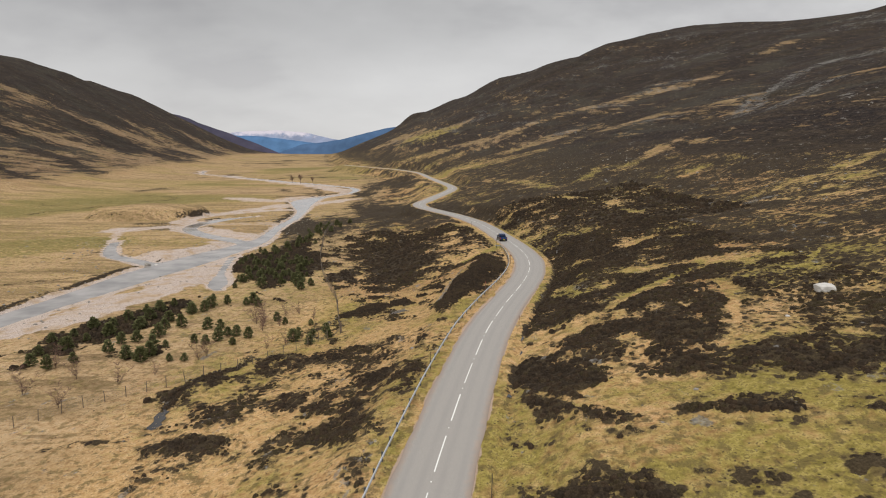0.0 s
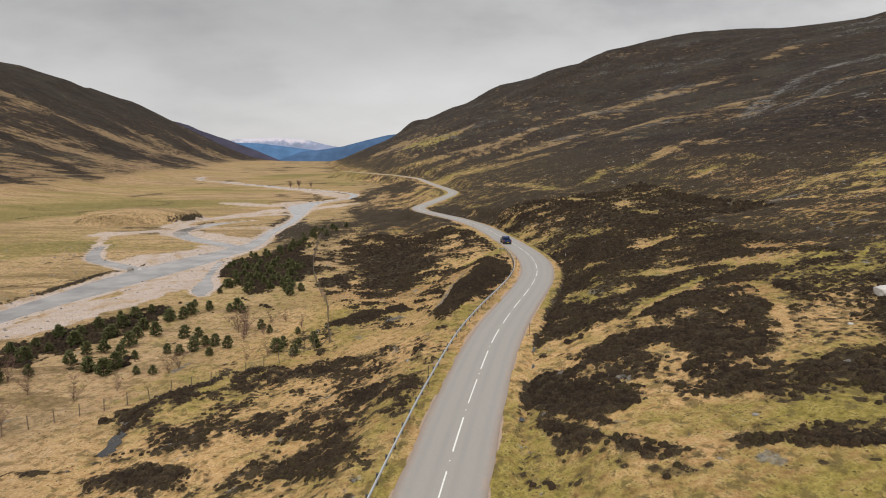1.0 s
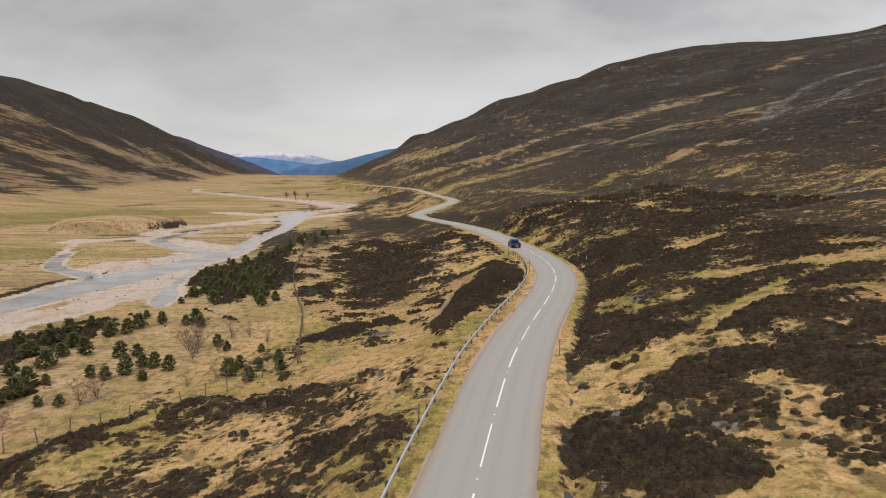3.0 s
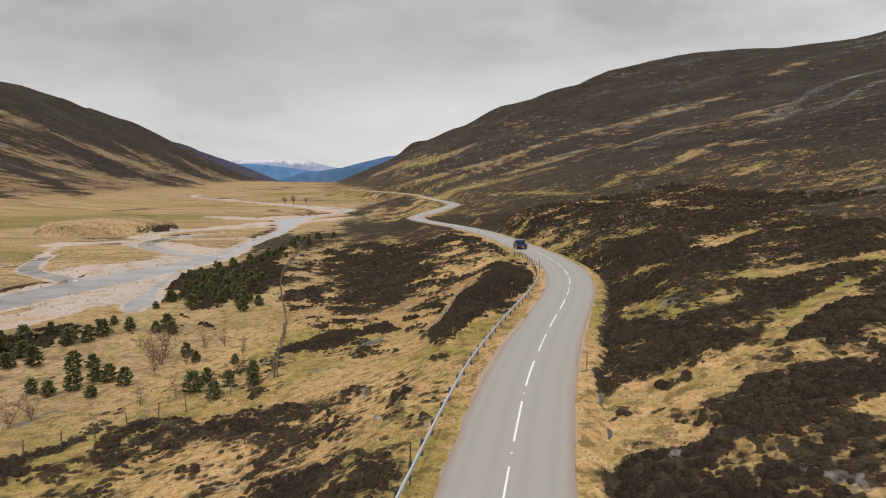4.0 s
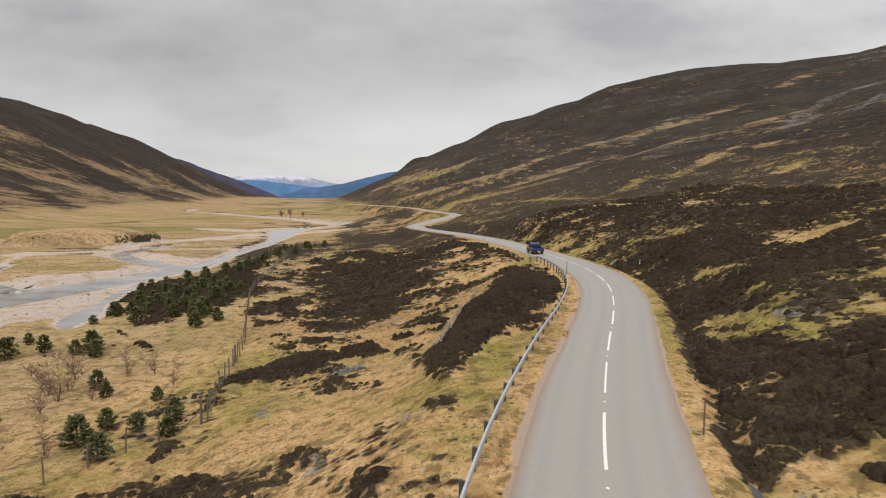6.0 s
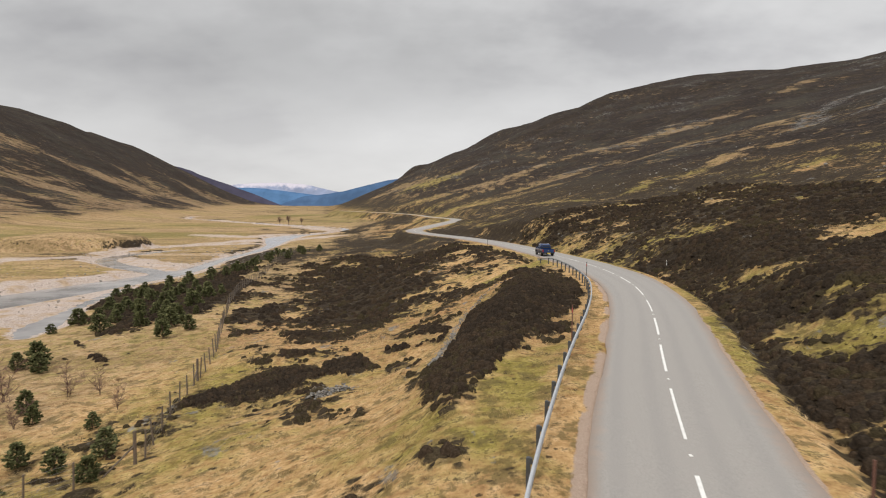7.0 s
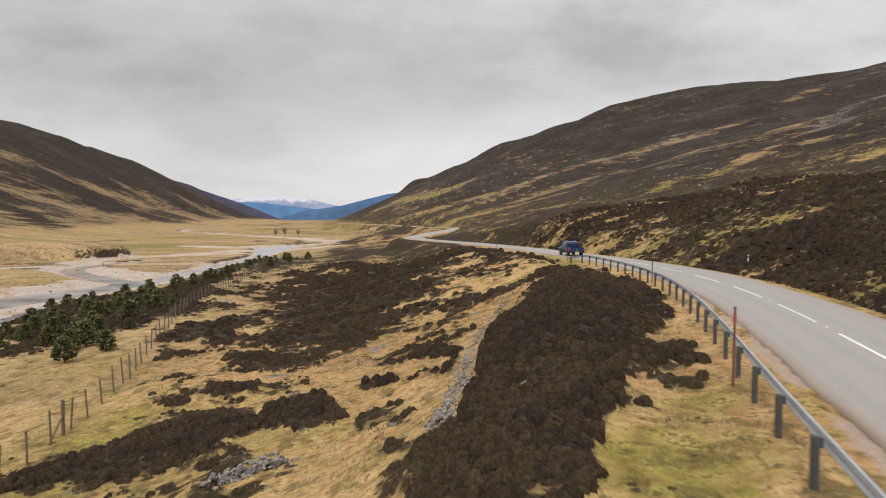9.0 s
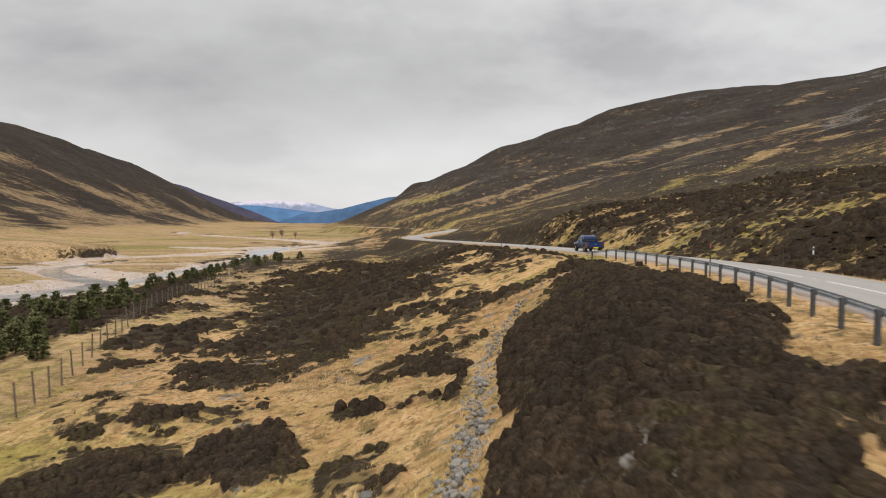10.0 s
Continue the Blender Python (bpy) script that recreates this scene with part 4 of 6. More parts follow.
def water_material(name="river_water", shade=1.0):
    m, nt, b = material(name)
    n, n2 = noise_tex(nt, 1.3, 4, 0.6), noise_tex(nt, 0.12, 3)
    nt.links.new(ramp(nt, n2, [(0.35, (0.19 * shade, 0.178 * shade, 0.170 * shade)), (0.65, (0.35 * shade, 0.328 * shade, 0.310 * shade))]), b.inputs["Base Color"])
    nt.links.new(calc(nt, "MULTIPLY_ADD", n2, 0.22, 0.05), b.inputs["Roughness"])
    b.inputs["IOR"].default_value = 1.33
    b.inputs["Specular IOR Level"].default_value = 0.5
    bump(nt, b, n, 0.12, 0.05)
    return m


MOOR, ASPHALT, WATER, DARK_WATER = moor_material(), asphalt_material(), water_material(), water_material("ditch_water", 0.14)
PAINT = simple("road_paint", (0.72, 0.71, 0.68), 0.7, 0, 0.14, 5)
STEEL = simple("galvanised_steel", (0.50, 0.52, 0.545), 0.45, 0.4, 0.15, 3)

# ---------------------------------------------------------------- building helpers
def mesh_object(name, verts, faces, mat=None, parent=None, smooth=True):
    me = bpy.data.meshes.new(name)
    me.from_pydata([tuple(v) for v in verts], [], [tuple(f) for f in faces])
    if smooth:
        me.polygons.foreach_set("use_smooth", [True] * len(me.polygons))
    me.update()
    if mat:
        me.materials.append(mat)
    ob = new(name, me)
    ob.parent = parent
    return ob


def big_mesh(name, verts, faces, mat, smooth=True):
    """A large mesh from arrays: verts (n, 3) and faces (m, 3 or 4)."""
    me = bpy.data.meshes.new(name)
    n, m, k = len(verts), len(faces), faces.shape[1]
    me.vertices.add(n)
    me.vertices.foreach_set("co", np.ascontiguousarray(verts, dtype=np.float32).ravel())
    me.loops.add(m * k)
    me.loops.foreach_set("vertex_index", np.ascontiguousarray(faces, dtype=np.int32).ravel())
    me.polygons.add(m)
    me.polygons.foreach_set("loop_start", np.arange(0, m * k, k, dtype=np.int32))
    if smooth:
        me.polygons.foreach_set("use_smooth", np.ones(m, dtype=bool))
    me.update(calc_edges=True)
    me.materials.append(mat)
    return new(name, me)


def field(ob, name, values):
    ob.data.attributes.new(name, "FLOAT", "POINT").data.foreach_set("value", np.asarray(values, dtype=np.float32))


def part(name, bm, mat, parent, label=""):
    """Links a bmesh as one mesh object under a thing or a part."""
    me = bpy.data.meshes.new(name)
    bm.to_mesh(me)
    bm.free()
    me.materials.append(mat)
    ob = new(name, me)
    ob.parent = parent
    if label:
        ob["label"] = label
    return ob


def box(bm, cx, cy, cz, sx, sy, sz, m=None, bevel=0.0):
    made = bmesh.ops.create_cube(bm, size=1.0, matrix=(m or Matrix()) @ Matrix.Translation((cx, cy, cz)) @ Matrix.Diagonal((sx, sy, sz, 1)))
    if bevel:
        edges = list({e for v in made["verts"] for e in v.link_edges})
        bmesh.ops.bevel(bm, geom=edges, offset=bevel, segments=2, affect="EDGES")
    return bm


def rod(bm, a, b, r, r2=None, sides=8):
    a, b = Vector(a), Vector(b)
    m = (b - a).to_track_quat("Z", "Y").to_matrix().to_4x4()
    m.translation = (a + b) / 2
    bmesh.ops.create_cone(bm, cap_ends=True, segments=sides, radius1=r, radius2=r if r2 is None else r2, depth=(b - a).length, matrix=m)
    return bm


def stand_z(x, y):
    return float(ground_z(np.array([float(x)]), np.array([float(y)]))[0])


# ---------------------------------------------------------------- ground
def axis_steps(lo, fine_lo, fine_hi, hi, cell, grow):
    a = [fine_hi]
    while a[-1] < hi:
        a.append(a[-1] + cell + grow * (a[-1] - fine_hi))
    b = [fine_lo]
    while b[-1] > lo:
        b.append(b[-1] - cell - grow * (fine_lo - b[-1]))
    return np.array(b[:0:-1] + list(np.arange(fine_lo, fine_hi, cell)) + a)


GX = axis_steps(-1900, -34, 34, 1800, 0.37, 0.021)
GY = axis_steps(-160, 34, 142, 4480, 0.37, 0.021)


def build_ground():
    X, Y = np.meshgrid(GX, GY)
    x, y = X.ravel(), Y.ravel()
    z, f = ground_z(x, y, with_fields=True)
    cover = covers(x, y, z, f)
    near = (x > -40) & (x < 60) & (y > 30) & (y < 180)
    clump = np.zeros_like(x)
    clump[near] = step01(0.42, 0.66, cover["heath"][near] + 0.3 * fbm(x[near], y[near], 1.6, 3, 55)) * (0.18 + 0.15 * vnoise(x[near] / 0.8, y[near] / 0.8, 91))
    z = z + clump * step01(4.6, 6.0, np.abs(f["d"]))
    nx, ny = len(GX), len(GY)
    i = (np.arange(ny - 1)[:, None] * nx + np.arange(nx - 1)[None, :]).ravel()
    ob = big_mesh("ground", np.stack([x, y, z], 1), np.stack([i, i + 1, i + nx + 1, i + nx], 1), MOOR)
    for name in ("heath", "green", "gravel", "scree", "far", "flat"):
        field(ob, name, cover[name])
    tagged(ob, "straw-coloured moorland glen with dark heather patches and turf", "moorland", kind="structure")
    return ob


build_ground()


# ---------------------------------------------------------------- road
def sweep(name, offsets, heights, line, mat, closed=False, across=None):
    """A strip swept along a line in plan."""
    t = np.gradient(line[:, :2], axis=0)
    t /= np.linalg.norm(t, axis=1)[:, None]
    nrm = np.stack([t[:, 1], -t[:, 0]], 1)
    n, k = len(line), len(offsets)
    v = np.zeros((n, k, 3))
    for j, (o, h) in enumerate(zip(offsets, heights)):
        oo = o(np.arange(n)) if callable(o) else np.full(n, o)
        v[:, j, :2] = line[:, :2] + nrm * oo[:, None]
        v[:, j, 2] = line[:, 2] + h
    i = (np.arange(n - 1)[:, None] * k + np.arange(k - 1)[None, :]).ravel()
    ob = big_mesh(name, v.reshape(-1, 3), np.stack([i, i + 1, i + k + 1, i + k], 1), mat)
    if across is not None:
        field(ob, "across", np.tile(across, n))
    return ob


def build_road():
    w = ROAD_HALF
    first = int(np.argmin(np.abs(ROAD_LINE[:, 1] - 10)))
    ragged = lambda s, seed: (lambda j: rag(s, seed, j - first))
    rag = lambda s, seed, i: s * (w + (-0.22 if s < 0 else -0.04) + 0.10 * vnoise(i * 0.35, i * 0 + seed, 3) + 0.13 * vnoise(i * 0.06, i * 0 + seed, 5) - (0.22 if s < 0 else 0.0) * step01(55, 75, i) * (1 - step01(95, 120, i)))
    across = [-1.03, -1, -0.75, -0.5, -0.25, 0, 0.25, 0.5, 0.75, 1, 1.03]
    offs = [ragged(-1, 2), ragged(-1, 2)] + [a * (w - 0.12) for a in across[2:-2]] + [ragged(1, 7), ragged(1, 7)]
    hs = [-0.22, -0.03] + [0.05 * (1 - abs(a)) for a in across[2:-2]] + [-0.03, -0.22]
    road = sweep("road", offs, hs, ROAD_LINE, ASPHALT, across=across)
    tagged(road, "worn grey two-lane asphalt road with dusty pinkish edges", "road", kind="structure")
    # centre-line dashes with a stud in each gap
    seg = np.linalg.norm(np.diff(ROAD_LINE[:, :2], axis=0), axis=1)
    run = np.concatenate([[0], np.cumsum(seg)])
    at = lambda s: np.stack([np.interp(s, run, ROAD_LINE[:, c]) for c in range(3)], 1)
    start = DASH_AT % DASH_STEP
    n = 0
    while start + DASH_STEP * n < min(run[-1], 560):
        s0 = start + DASH_STEP * n
        line = at(np.linspace(s0, s0 + 5.5, 9))
        wob = 0.055 + 0.008 * math.sin(n * 2.1)
        ob = sweep("centre_line_dash", [-wob, wob], [0.054, 0.054], line, PAINT)
        ob.parent = road
        bm = bmesh.new()
        p = at(np.array([s0 + 6.85]))[0]
        box(bm, p[0], p[1], p[2] + 0.062, 0.11, 0.13, 0.035, bevel=0.010)
        part("road_stud", bm, PAINT, road)
        n += 1
    return road


DASH_AT, DASH_STEP = 243.4, 8.17
ROAD_OB = build_road()


def build_river():
    thing = new("river")
    for line in [RIVER_LINE] + BRANCH_LINES:
        flat = np.stack([line[:, 0], line[:, 1], floor_z(line[:, 1]) - 0.80], 1)
        half = line[:, 2]
        wide = 1.0 if line is RIVER_LINE else 0.4
        ob = sweep("water", [lambda i: -(half + 4 * wide), -0.5, 0.5, lambda i: half + 5 * wide], [0, 0, 0, 0], flat, WATER)
        ob.parent = thing
    tagged(thing, "shallow pale grey river winding over gravel bars", "river", kind="structure")


build_river()


def build_pool():
    """A narrow stream of dark still water in the boggy ditch at the edge of the flat."""
    line = catmull([(x, y, w) for x, y, w in [(-33.2, 73.0, 0.15), (-33.6, 71.4, 0.30), (-33.4, 69.2, 0.42), (-33.1, 67.2, 0.55), (-32.7, 65.4, 0.60), (-32.2, 63.6, 0.75), (-32.4, 62.0, 0.60), (-33.4, 60.8, 0.25)]], 0.4)
    half = line[:, 2].copy() * 1.05
    line[:, 2] = float(np.min(ground_z(line[:, 0], line[:, 1]))) + 0.18
    ob = sweep("ditch_water", [lambda i: -half * (1 + 0.3 * np.sin(i * 1.3)), 0.0, lambda i: half * (1 + 0.3 * np.sin(i * 0.9 + 2))], [0, 0, 0], line, DARK_WATER)
    tagged(ob, "narrow dark stream in a boggy ditch among heather", "stream", kind="structure")


build_pool()


def build_puddle(x, y, a, b, turn, seed):
    """Standing water in the roadside ditch; the same dark sheet also stands for a culvert mouth."""
    rng = random.Random(seed)
    level = stand_z(x, y) + 0.05
    c, s = math.cos(radians(turn)), math.sin(radians(turn))
    ring = []
    for k in range(22):
        q = 2 * math.pi * k / 22
        r = rng.uniform(0.8, 1.15)
        p, o = a * r * math.cos(q), b * r * math.sin(q)
        ring.append((x + c * p - s * o, y + s * p + c * o, level))
    ob = mesh_object("puddle", ring, [tuple(range(22))], DARK_WATER)
    tagged(ob, "small puddle or dark culvert mouth in the grassy roadside ditch", "puddle", kind="structure")


build_puddle(9.95, 74.2, 0.22, 1.0, -12, 1)
build_puddle(9.25, 69.5, 0.22, 0.8, -12, 2)
# no puddle here: a dark culvert mouth, drawn as a flat sheet of water
build_puddle(6.4, 57.0, 0.35, 0.5, 20, 3)

# ---------------------------------------------------------------- distance
def build_mountain(name, label, ridge, y0, depth, mat, seed):
    """A far ridge: rows of x and crest height, with slopes before and behind."""
    xs = np.linspace(ridge[0][0], ridge[-1][0], 130)
    top = np.interp(xs, [r[0] for r in ridge], [r[1] for r in ridge])
    top = top + 5 * fbm(xs, xs * 0 + seed, 90, 4, seed)
    rows = [(-1.0, 0.0), (-0.75, 0.22), (-0.5, 0.48), (-0.25, 0.78), (0.0, 1.0), (0.3, 0.75), (0.8, 0.0)]
    v, n = [], len(xs)
    for t, k in rows:
        wob = 0.10 * depth * fbm(xs, xs * 0 + t * 400, 220, 3, seed + 3) * (1 - k)
        v.append(np.stack([xs, y0 + t * depth + wob, -30 + (top + 30) * k + 8 * k * (1 - k) * fbm(xs, xs * 0 + t * 300, 60, 3, seed)], 1))
    i = (np.arange(len(rows) - 1)[:, None] * n + np.arange(n - 1)[None, :]).ravel()
    ob = big_mesh(name, np.concatenate(v), np.stack([i, i + 1, i + n + 1, i + n], 1), mat)
    return tagged(ob, label, "mountain", kind="structure")


def mountain_material(name, col, snow):
    m, nt, b = material(name)
    n = noise_tex(nt, 0.012, 5, 0.6)
    base = ramp(nt, n, [(0.35, tuple(c * 0.86 for c in col)), (0.65, tuple(c * 1.14 for c in col))])
    if snow:
        z = nt.nodes.new("ShaderNodeSeparateXYZ")
        nt.links.new(nt.nodes.new("ShaderNodeTexCoord").outputs["Object"], z.inputs[0])
        high = calc(nt, "ADD", calc(nt, "MULTIPLY", z.outputs["Z"], 0.012), calc(nt, "MULTIPLY", noise_tex(nt, 0.02, 5, 0.65), 1.6))
        base = blend(nt, span(nt, high, 2.25, 2.75), base, (0.56, 0.53, 0.59))
    nt.links.new(base, b.inputs["Base Color"])
    b.inputs["Roughness"].default_value, b.inputs["Specular IOR Level"].default_value = 1.0, 0.0
    return m


# aerial haze is painted into these base colours: blue, slate and purple
HAZE = mountain_material("haze_blue_hillside", (0.085, 0.168, 0.305), False)
HAZE_NEAR = mountain_material("haze_slate_hillside", (0.070, 0.125, 0.225), False)
HAZE_PURPLE = mountain_material("haze_purple_hillside", (0.066, 0.062, 0.090), False)
HAZE_SNOW = mountain_material("hazy_snowy_plateau", (0.25, 0.29, 0.40), True)
build_mountain("mountain_far", "hazy pale far plateau with old snow along the top", [(-1900, 120), (-1560, 152), (-1430, 164), (-1220, 172), (-1050, 160), (-900, 134), (-780, 108), (-500, 60)], 4520, 150, HAZE_SNOW, 5)
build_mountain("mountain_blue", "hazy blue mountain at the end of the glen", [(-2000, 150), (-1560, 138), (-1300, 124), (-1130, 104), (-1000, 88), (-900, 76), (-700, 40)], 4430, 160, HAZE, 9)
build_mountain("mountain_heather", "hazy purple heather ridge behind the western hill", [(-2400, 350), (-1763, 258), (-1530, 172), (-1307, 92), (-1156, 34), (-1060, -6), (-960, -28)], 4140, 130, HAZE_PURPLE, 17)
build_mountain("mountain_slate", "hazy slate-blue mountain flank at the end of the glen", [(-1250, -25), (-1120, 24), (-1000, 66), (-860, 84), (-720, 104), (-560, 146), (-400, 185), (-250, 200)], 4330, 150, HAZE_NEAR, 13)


# ---------------------------------------------------------------- guard rail
def offset_line(d, y0, y1):
    """Points at a distance d from the road's centre line, with the road's height."""
    t = np.gradient(ROAD_LINE[:, :2], axis=0)
    t /= np.linalg.norm(t, axis=1)[:, None]
    p = ROAD_LINE.copy()
    p[:, 0] += t[:, 1] * d
    p[:, 1] -= t[:, 0] * d
    return p[(ROAD_LINE[:, 1] >= y0) & (ROAD_LINE[:, 1] <= y1)]


def resample(line, gap):
    run = np.concatenate([[0], np.cumsum(np.linalg.norm(np.diff(line[:, :2], axis=0), axis=1))])
    s = np.arange(0, run[-1], gap)
    return np.stack([np.interp(s, run, line[:, c]) for c in range(3)], 1)


DARK_STEEL = simple("weathered_post_steel", (0.09, 0.095, 0.10), 0.6, 0.4, 0.25, 8)


def build_guard_rail():
    thing = new("guard_rail")
    line = offset_line(-4.25, 18, 151)
    # the far end bends away from the road and dips
    run = np.linspace(0, 1, len(line))
    tail = step01(0.955, 1.0, run)
    line[:, 0] -= 1.0 * tail
    line[:, 2] -= 0.45 * tail
    spots_ = resample(line, 2.4)
    fine = resample(line, 0.8)
    t = np.gradient(fine[:, :2], axis=0)
    t /= np.linalg.norm(t, axis=1)[:, None]
    side = np.stack([t[:, 1], -t[:, 0]], 1)
    # two-wave beam with a back face: offsets towards the road, heights
    shape = [(0.0, 0.49), (0.03, 0.505), (0.08, 0.52), (0.08, 0.555), (0.025, 0.585), (0.025, 0.615), (0.08, 0.645), (0.08, 0.68), (0.03, 0.70), (0.0, 0.715),
             (-0.008, 0.712), (0.022, 0.695), (0.070, 0.677), (0.070, 0.648), (0.017, 0.616), (0.017, 0.584), (0.070, 0.552), (0.070, 0.523), (0.022, 0.508), (-0.008, 0.493)]
    k = len(shape)
    per = 5
    for a in range(0, len(fine) - 1, per):
        seg = slice(a, min(a + per + 1, len(fine)))
        q, s = fine[seg], side[seg]
        lap = 0.004 * ((a // per) % 2)
        v = np.concatenate([np.stack([q[:, 0] + s[:, 0] * (o + lap), q[:, 1] + s[:, 1] * (o + lap), q[:, 2] + h], 1) for o, h in shape])
        n = len(q)
        f = [(j * n + i, j * n + i + 1, ((j + 1) % k) * n + i + 1, ((j + 1) % k) * n + i) for j in range(k) for i in range(n - 1)]
        mesh_object("beam", v, f, STEEL, thing)
    bm = bmesh.new()
    box(bm, 0, 0, 0.12, 0.11, 0.15, 1.16, bevel=0.012)
    post = part("post", bm, DARK_STEEL, thing, "dark steel post")
    bm = bmesh.new()
    box(bm, 0.07, 0, 0.60, 0.09, 0.10, 0.16, bevel=0.01)
    block = part("spacer_block", bm, DARK_STEEL, post)
    tt = np.gradient(spots_[:, :2], axis=0)
    for j, (p, d) in enumerate(zip(spots_, tt)):
        m = Matrix.Translation((p[0] - 0.16 * d[1] / np.hypot(*d), p[1] + 0.16 * d[0] / np.hypot(*d), p[2])) @ Matrix.Rotation(math.atan2(d[1], d[0]) - math.pi / 2, 4, "Z")
        if j == 0:
            post.matrix_basis = m
        else:
            c = copy_thing(post, m)
            c.parent = thing
    tagged(thing, "long galvanised steel guard rail on dark posts along the road's edge", "guard rail")


build_guard_rail()


# ---------------------------------------------------------------- snow poles
POLE_WOOD = simple("red_brown_painted_wood", (0.15, 0.075, 0.055), 0.8, 0, 0.3, 9, 0.3)
POLE_DARK = simple("dark_weathered_wood", (0.060, 0.050, 0.042), 0.85, 0, 0.3, 9, 0.3)
BAND_RED = simple("faded_red_band", (0.33, 0.075, 0.065), 0.6, 0, 0.15, 12)
WHITE = simple("white_plastic", (0.72, 0.72, 0.70), 0.5, 0, 0.08, 10)


def build_snow_pole(x, y, height, mat, band):
    thing = new("snow_pole")
    thing.location = (x, y, stand_z(x, y) - 0.1)
    bm = bmesh.new()
    rod(bm, (0, 0, 0), (0.015, 0.02, height), 0.036, 0.032, 8)
    part("pole", bm, mat, thing)
    if band:
        bm = bmesh.new()
        rod(bm, (0.012, 0.016, height - 0.42), (0.0145, 0.0195, height - 0.16), 0.041, 0.040, 8)
        part("reflector_band", bm, BAND_RED, thing, "faded red reflective band")
    bm = bmesh.new()
    rod(bm, (0.015, 0.02, height - 0.02), (0.016, 0.021, height + 0.015), 0.038, 0.034, 8)
    part("cap", bm, mat, thing)
    tagged(thing, "tall thin weathered wooden snow pole beside the road", "snow pole", group="snow poles along the road")


for px, py, ph, pm, pb in [(6.92, 98.0, 2.15, POLE_WOOD, True), (14.0, 125.2, 2.1, POLE_DARK, True), (13.3, 151.5, 2.0, POLE_DARK, False), (-1.4, 63.3, 2.1, POLE_DARK, False),
                           (10.1, 78.6, 1.55, POLE_WOOD, False), (3.5, 40.4, 2.0, POLE_DARK, False), (9.0, 196, 2.0, POLE_DARK, False), (23.2, 134.5, 1.6, POLE_DARK, False)]:
    build_snow_pole(px, py, ph, pm, pb)


def build_marker_post(x, y):
    thing = new("marker_post")
    thing.location = (x, y, stand_z(x, y) - 0.08)
    bm = bmesh.new()
    box(bm, 0, 0, 0.5, 0.10, 0.05, 1.0, bevel=0.012)
    part("blade", bm, WHITE, thing)
    bm = bmesh.new()
    box(bm, 0, 0, 0.82, 0.104, 0.054, 0.16, bevel=0.008)
    part("band", bm, DARK_STEEL, thing, "dark band")
    tagged(thing, "short white roadside marker post with a dark band", "marker post")


build_marker_post(25.4, 134.6)


# ---------------------------------------------------------------- fence
FENCE_WOOD = simple("silvered_fence_wood", (0.145, 0.112, 0.084), 0.9, 0, 0.35, 7, 0.4)
WIRE = simple("dull_fence_wire", (0.22, 0.20, 0.18), 0.6, 0.5, 0.2, 4)


def build_fence(name, label, points, gap, tall):
    thing = new(name)
    flat = catmull([(x, y, 0) for x, y in points], 1.0)
    at = resample(flat, gap)
    at[:, 2] = ground_z(at[:, 0], at[:, 1])
    bm = bmesh.new()
    rod(bm, (0, 0, -0.3), (0, 0, tall), 0.055, 0.050, 7)
    post = part("post", bm, FENCE_WOOD, thing)
    rng = random.Random(len(points) * 7 + 1)
    for j, p in enumerate(at):
        tilt = Matrix.Rotation(radians(rng.uniform(-5, 5)), 4, "X") @ Matrix.Rotation(radians(rng.uniform(-5, 5)), 4, "Y")
        m = Matrix.Translation(p) @ tilt @ Matrix.Diagonal((1, 1, rng.uniform(0.9, 1.08), 1))
        if j == 0:
            post.matrix_basis = m
        else:
            c = post.copy()
            scene.collection.objects.link(c)
            c.matrix_basis = m
    # stock netting: level wires and thin stays
    v, f = [], []
    def strand(a, b, r):
        base = len(v)
        a, b = Vector(a), Vector(b)
        s = (b - a).cross(Vector((0, 0, 1)))
        s = s.normalized() * r if s.length > 1e-6 else Vector((r, 0, 0))
        w_ = (b - a).cross(s).normalized() * r
        for q in (a, b):
            v.extend([q + s, q - 0.5 * s + 0.87 * w_, q - 0.5 * s - 0.87 * w_])
        for i in range(3):
            f.append((base + i, base + (i + 1) % 3, base + 3 + (i + 1) % 3, base + 3 + i))
    for h in (0.12, 0.30, 0.48, 0.66, 0.86, 1.06):
        for p, q in zip(at[:-1], at[1:]):
            strand((p[0], p[1], p[2] + h * tall / 1.15), (q[0], q[1], q[2] + h * tall / 1.15), 0.006)
    for p, q in zip(at[:-1], at[1:]):
        n = 6
        for i in range(1, n):
            c = p + (q - p) * i / n
            strand((c[0], c[1], c[2] + 0.10), (c[0] + 0.004, c[1], c[2] + 0.88 * tall), 0.004)
    mesh_object("wire_netting", v, f, WIRE, thing, smooth=False)
    return tagged(thing, label, "fence"), at


def build_strainer(x, y, toward):
    """A stout corner post with a slanting brace."""
    thing = new("strainer_post")
    thing.location = (x, y, stand_z(x, y))
    bm = bmesh.new()
    rod(bm, (0, 0, -0.4), (0.02, 0, 1.85), 0.10, 0.09, 9)
    part("post", bm, FENCE_WOOD, thing)
    a = math.atan2(toward[1] - y, toward[0] - x)
    bm = bmesh.new()
    ex, ey = x + 1.7 * math.cos(a), y + 1.7 * math.sin(a)
    rod(bm, (0, 0, 1.05), (1.7 * math.cos(a), 1.7 * math.sin(a), stand_z(ex, ey) - thing.location.z), 0.05, 0.05, 7)
    part("brace", bm, FENCE_WOOD, thing)
    tagged(thing, "stout weathered strainer post with a slanting brace in rough grass", "fence post", group="strainer posts of the fences")


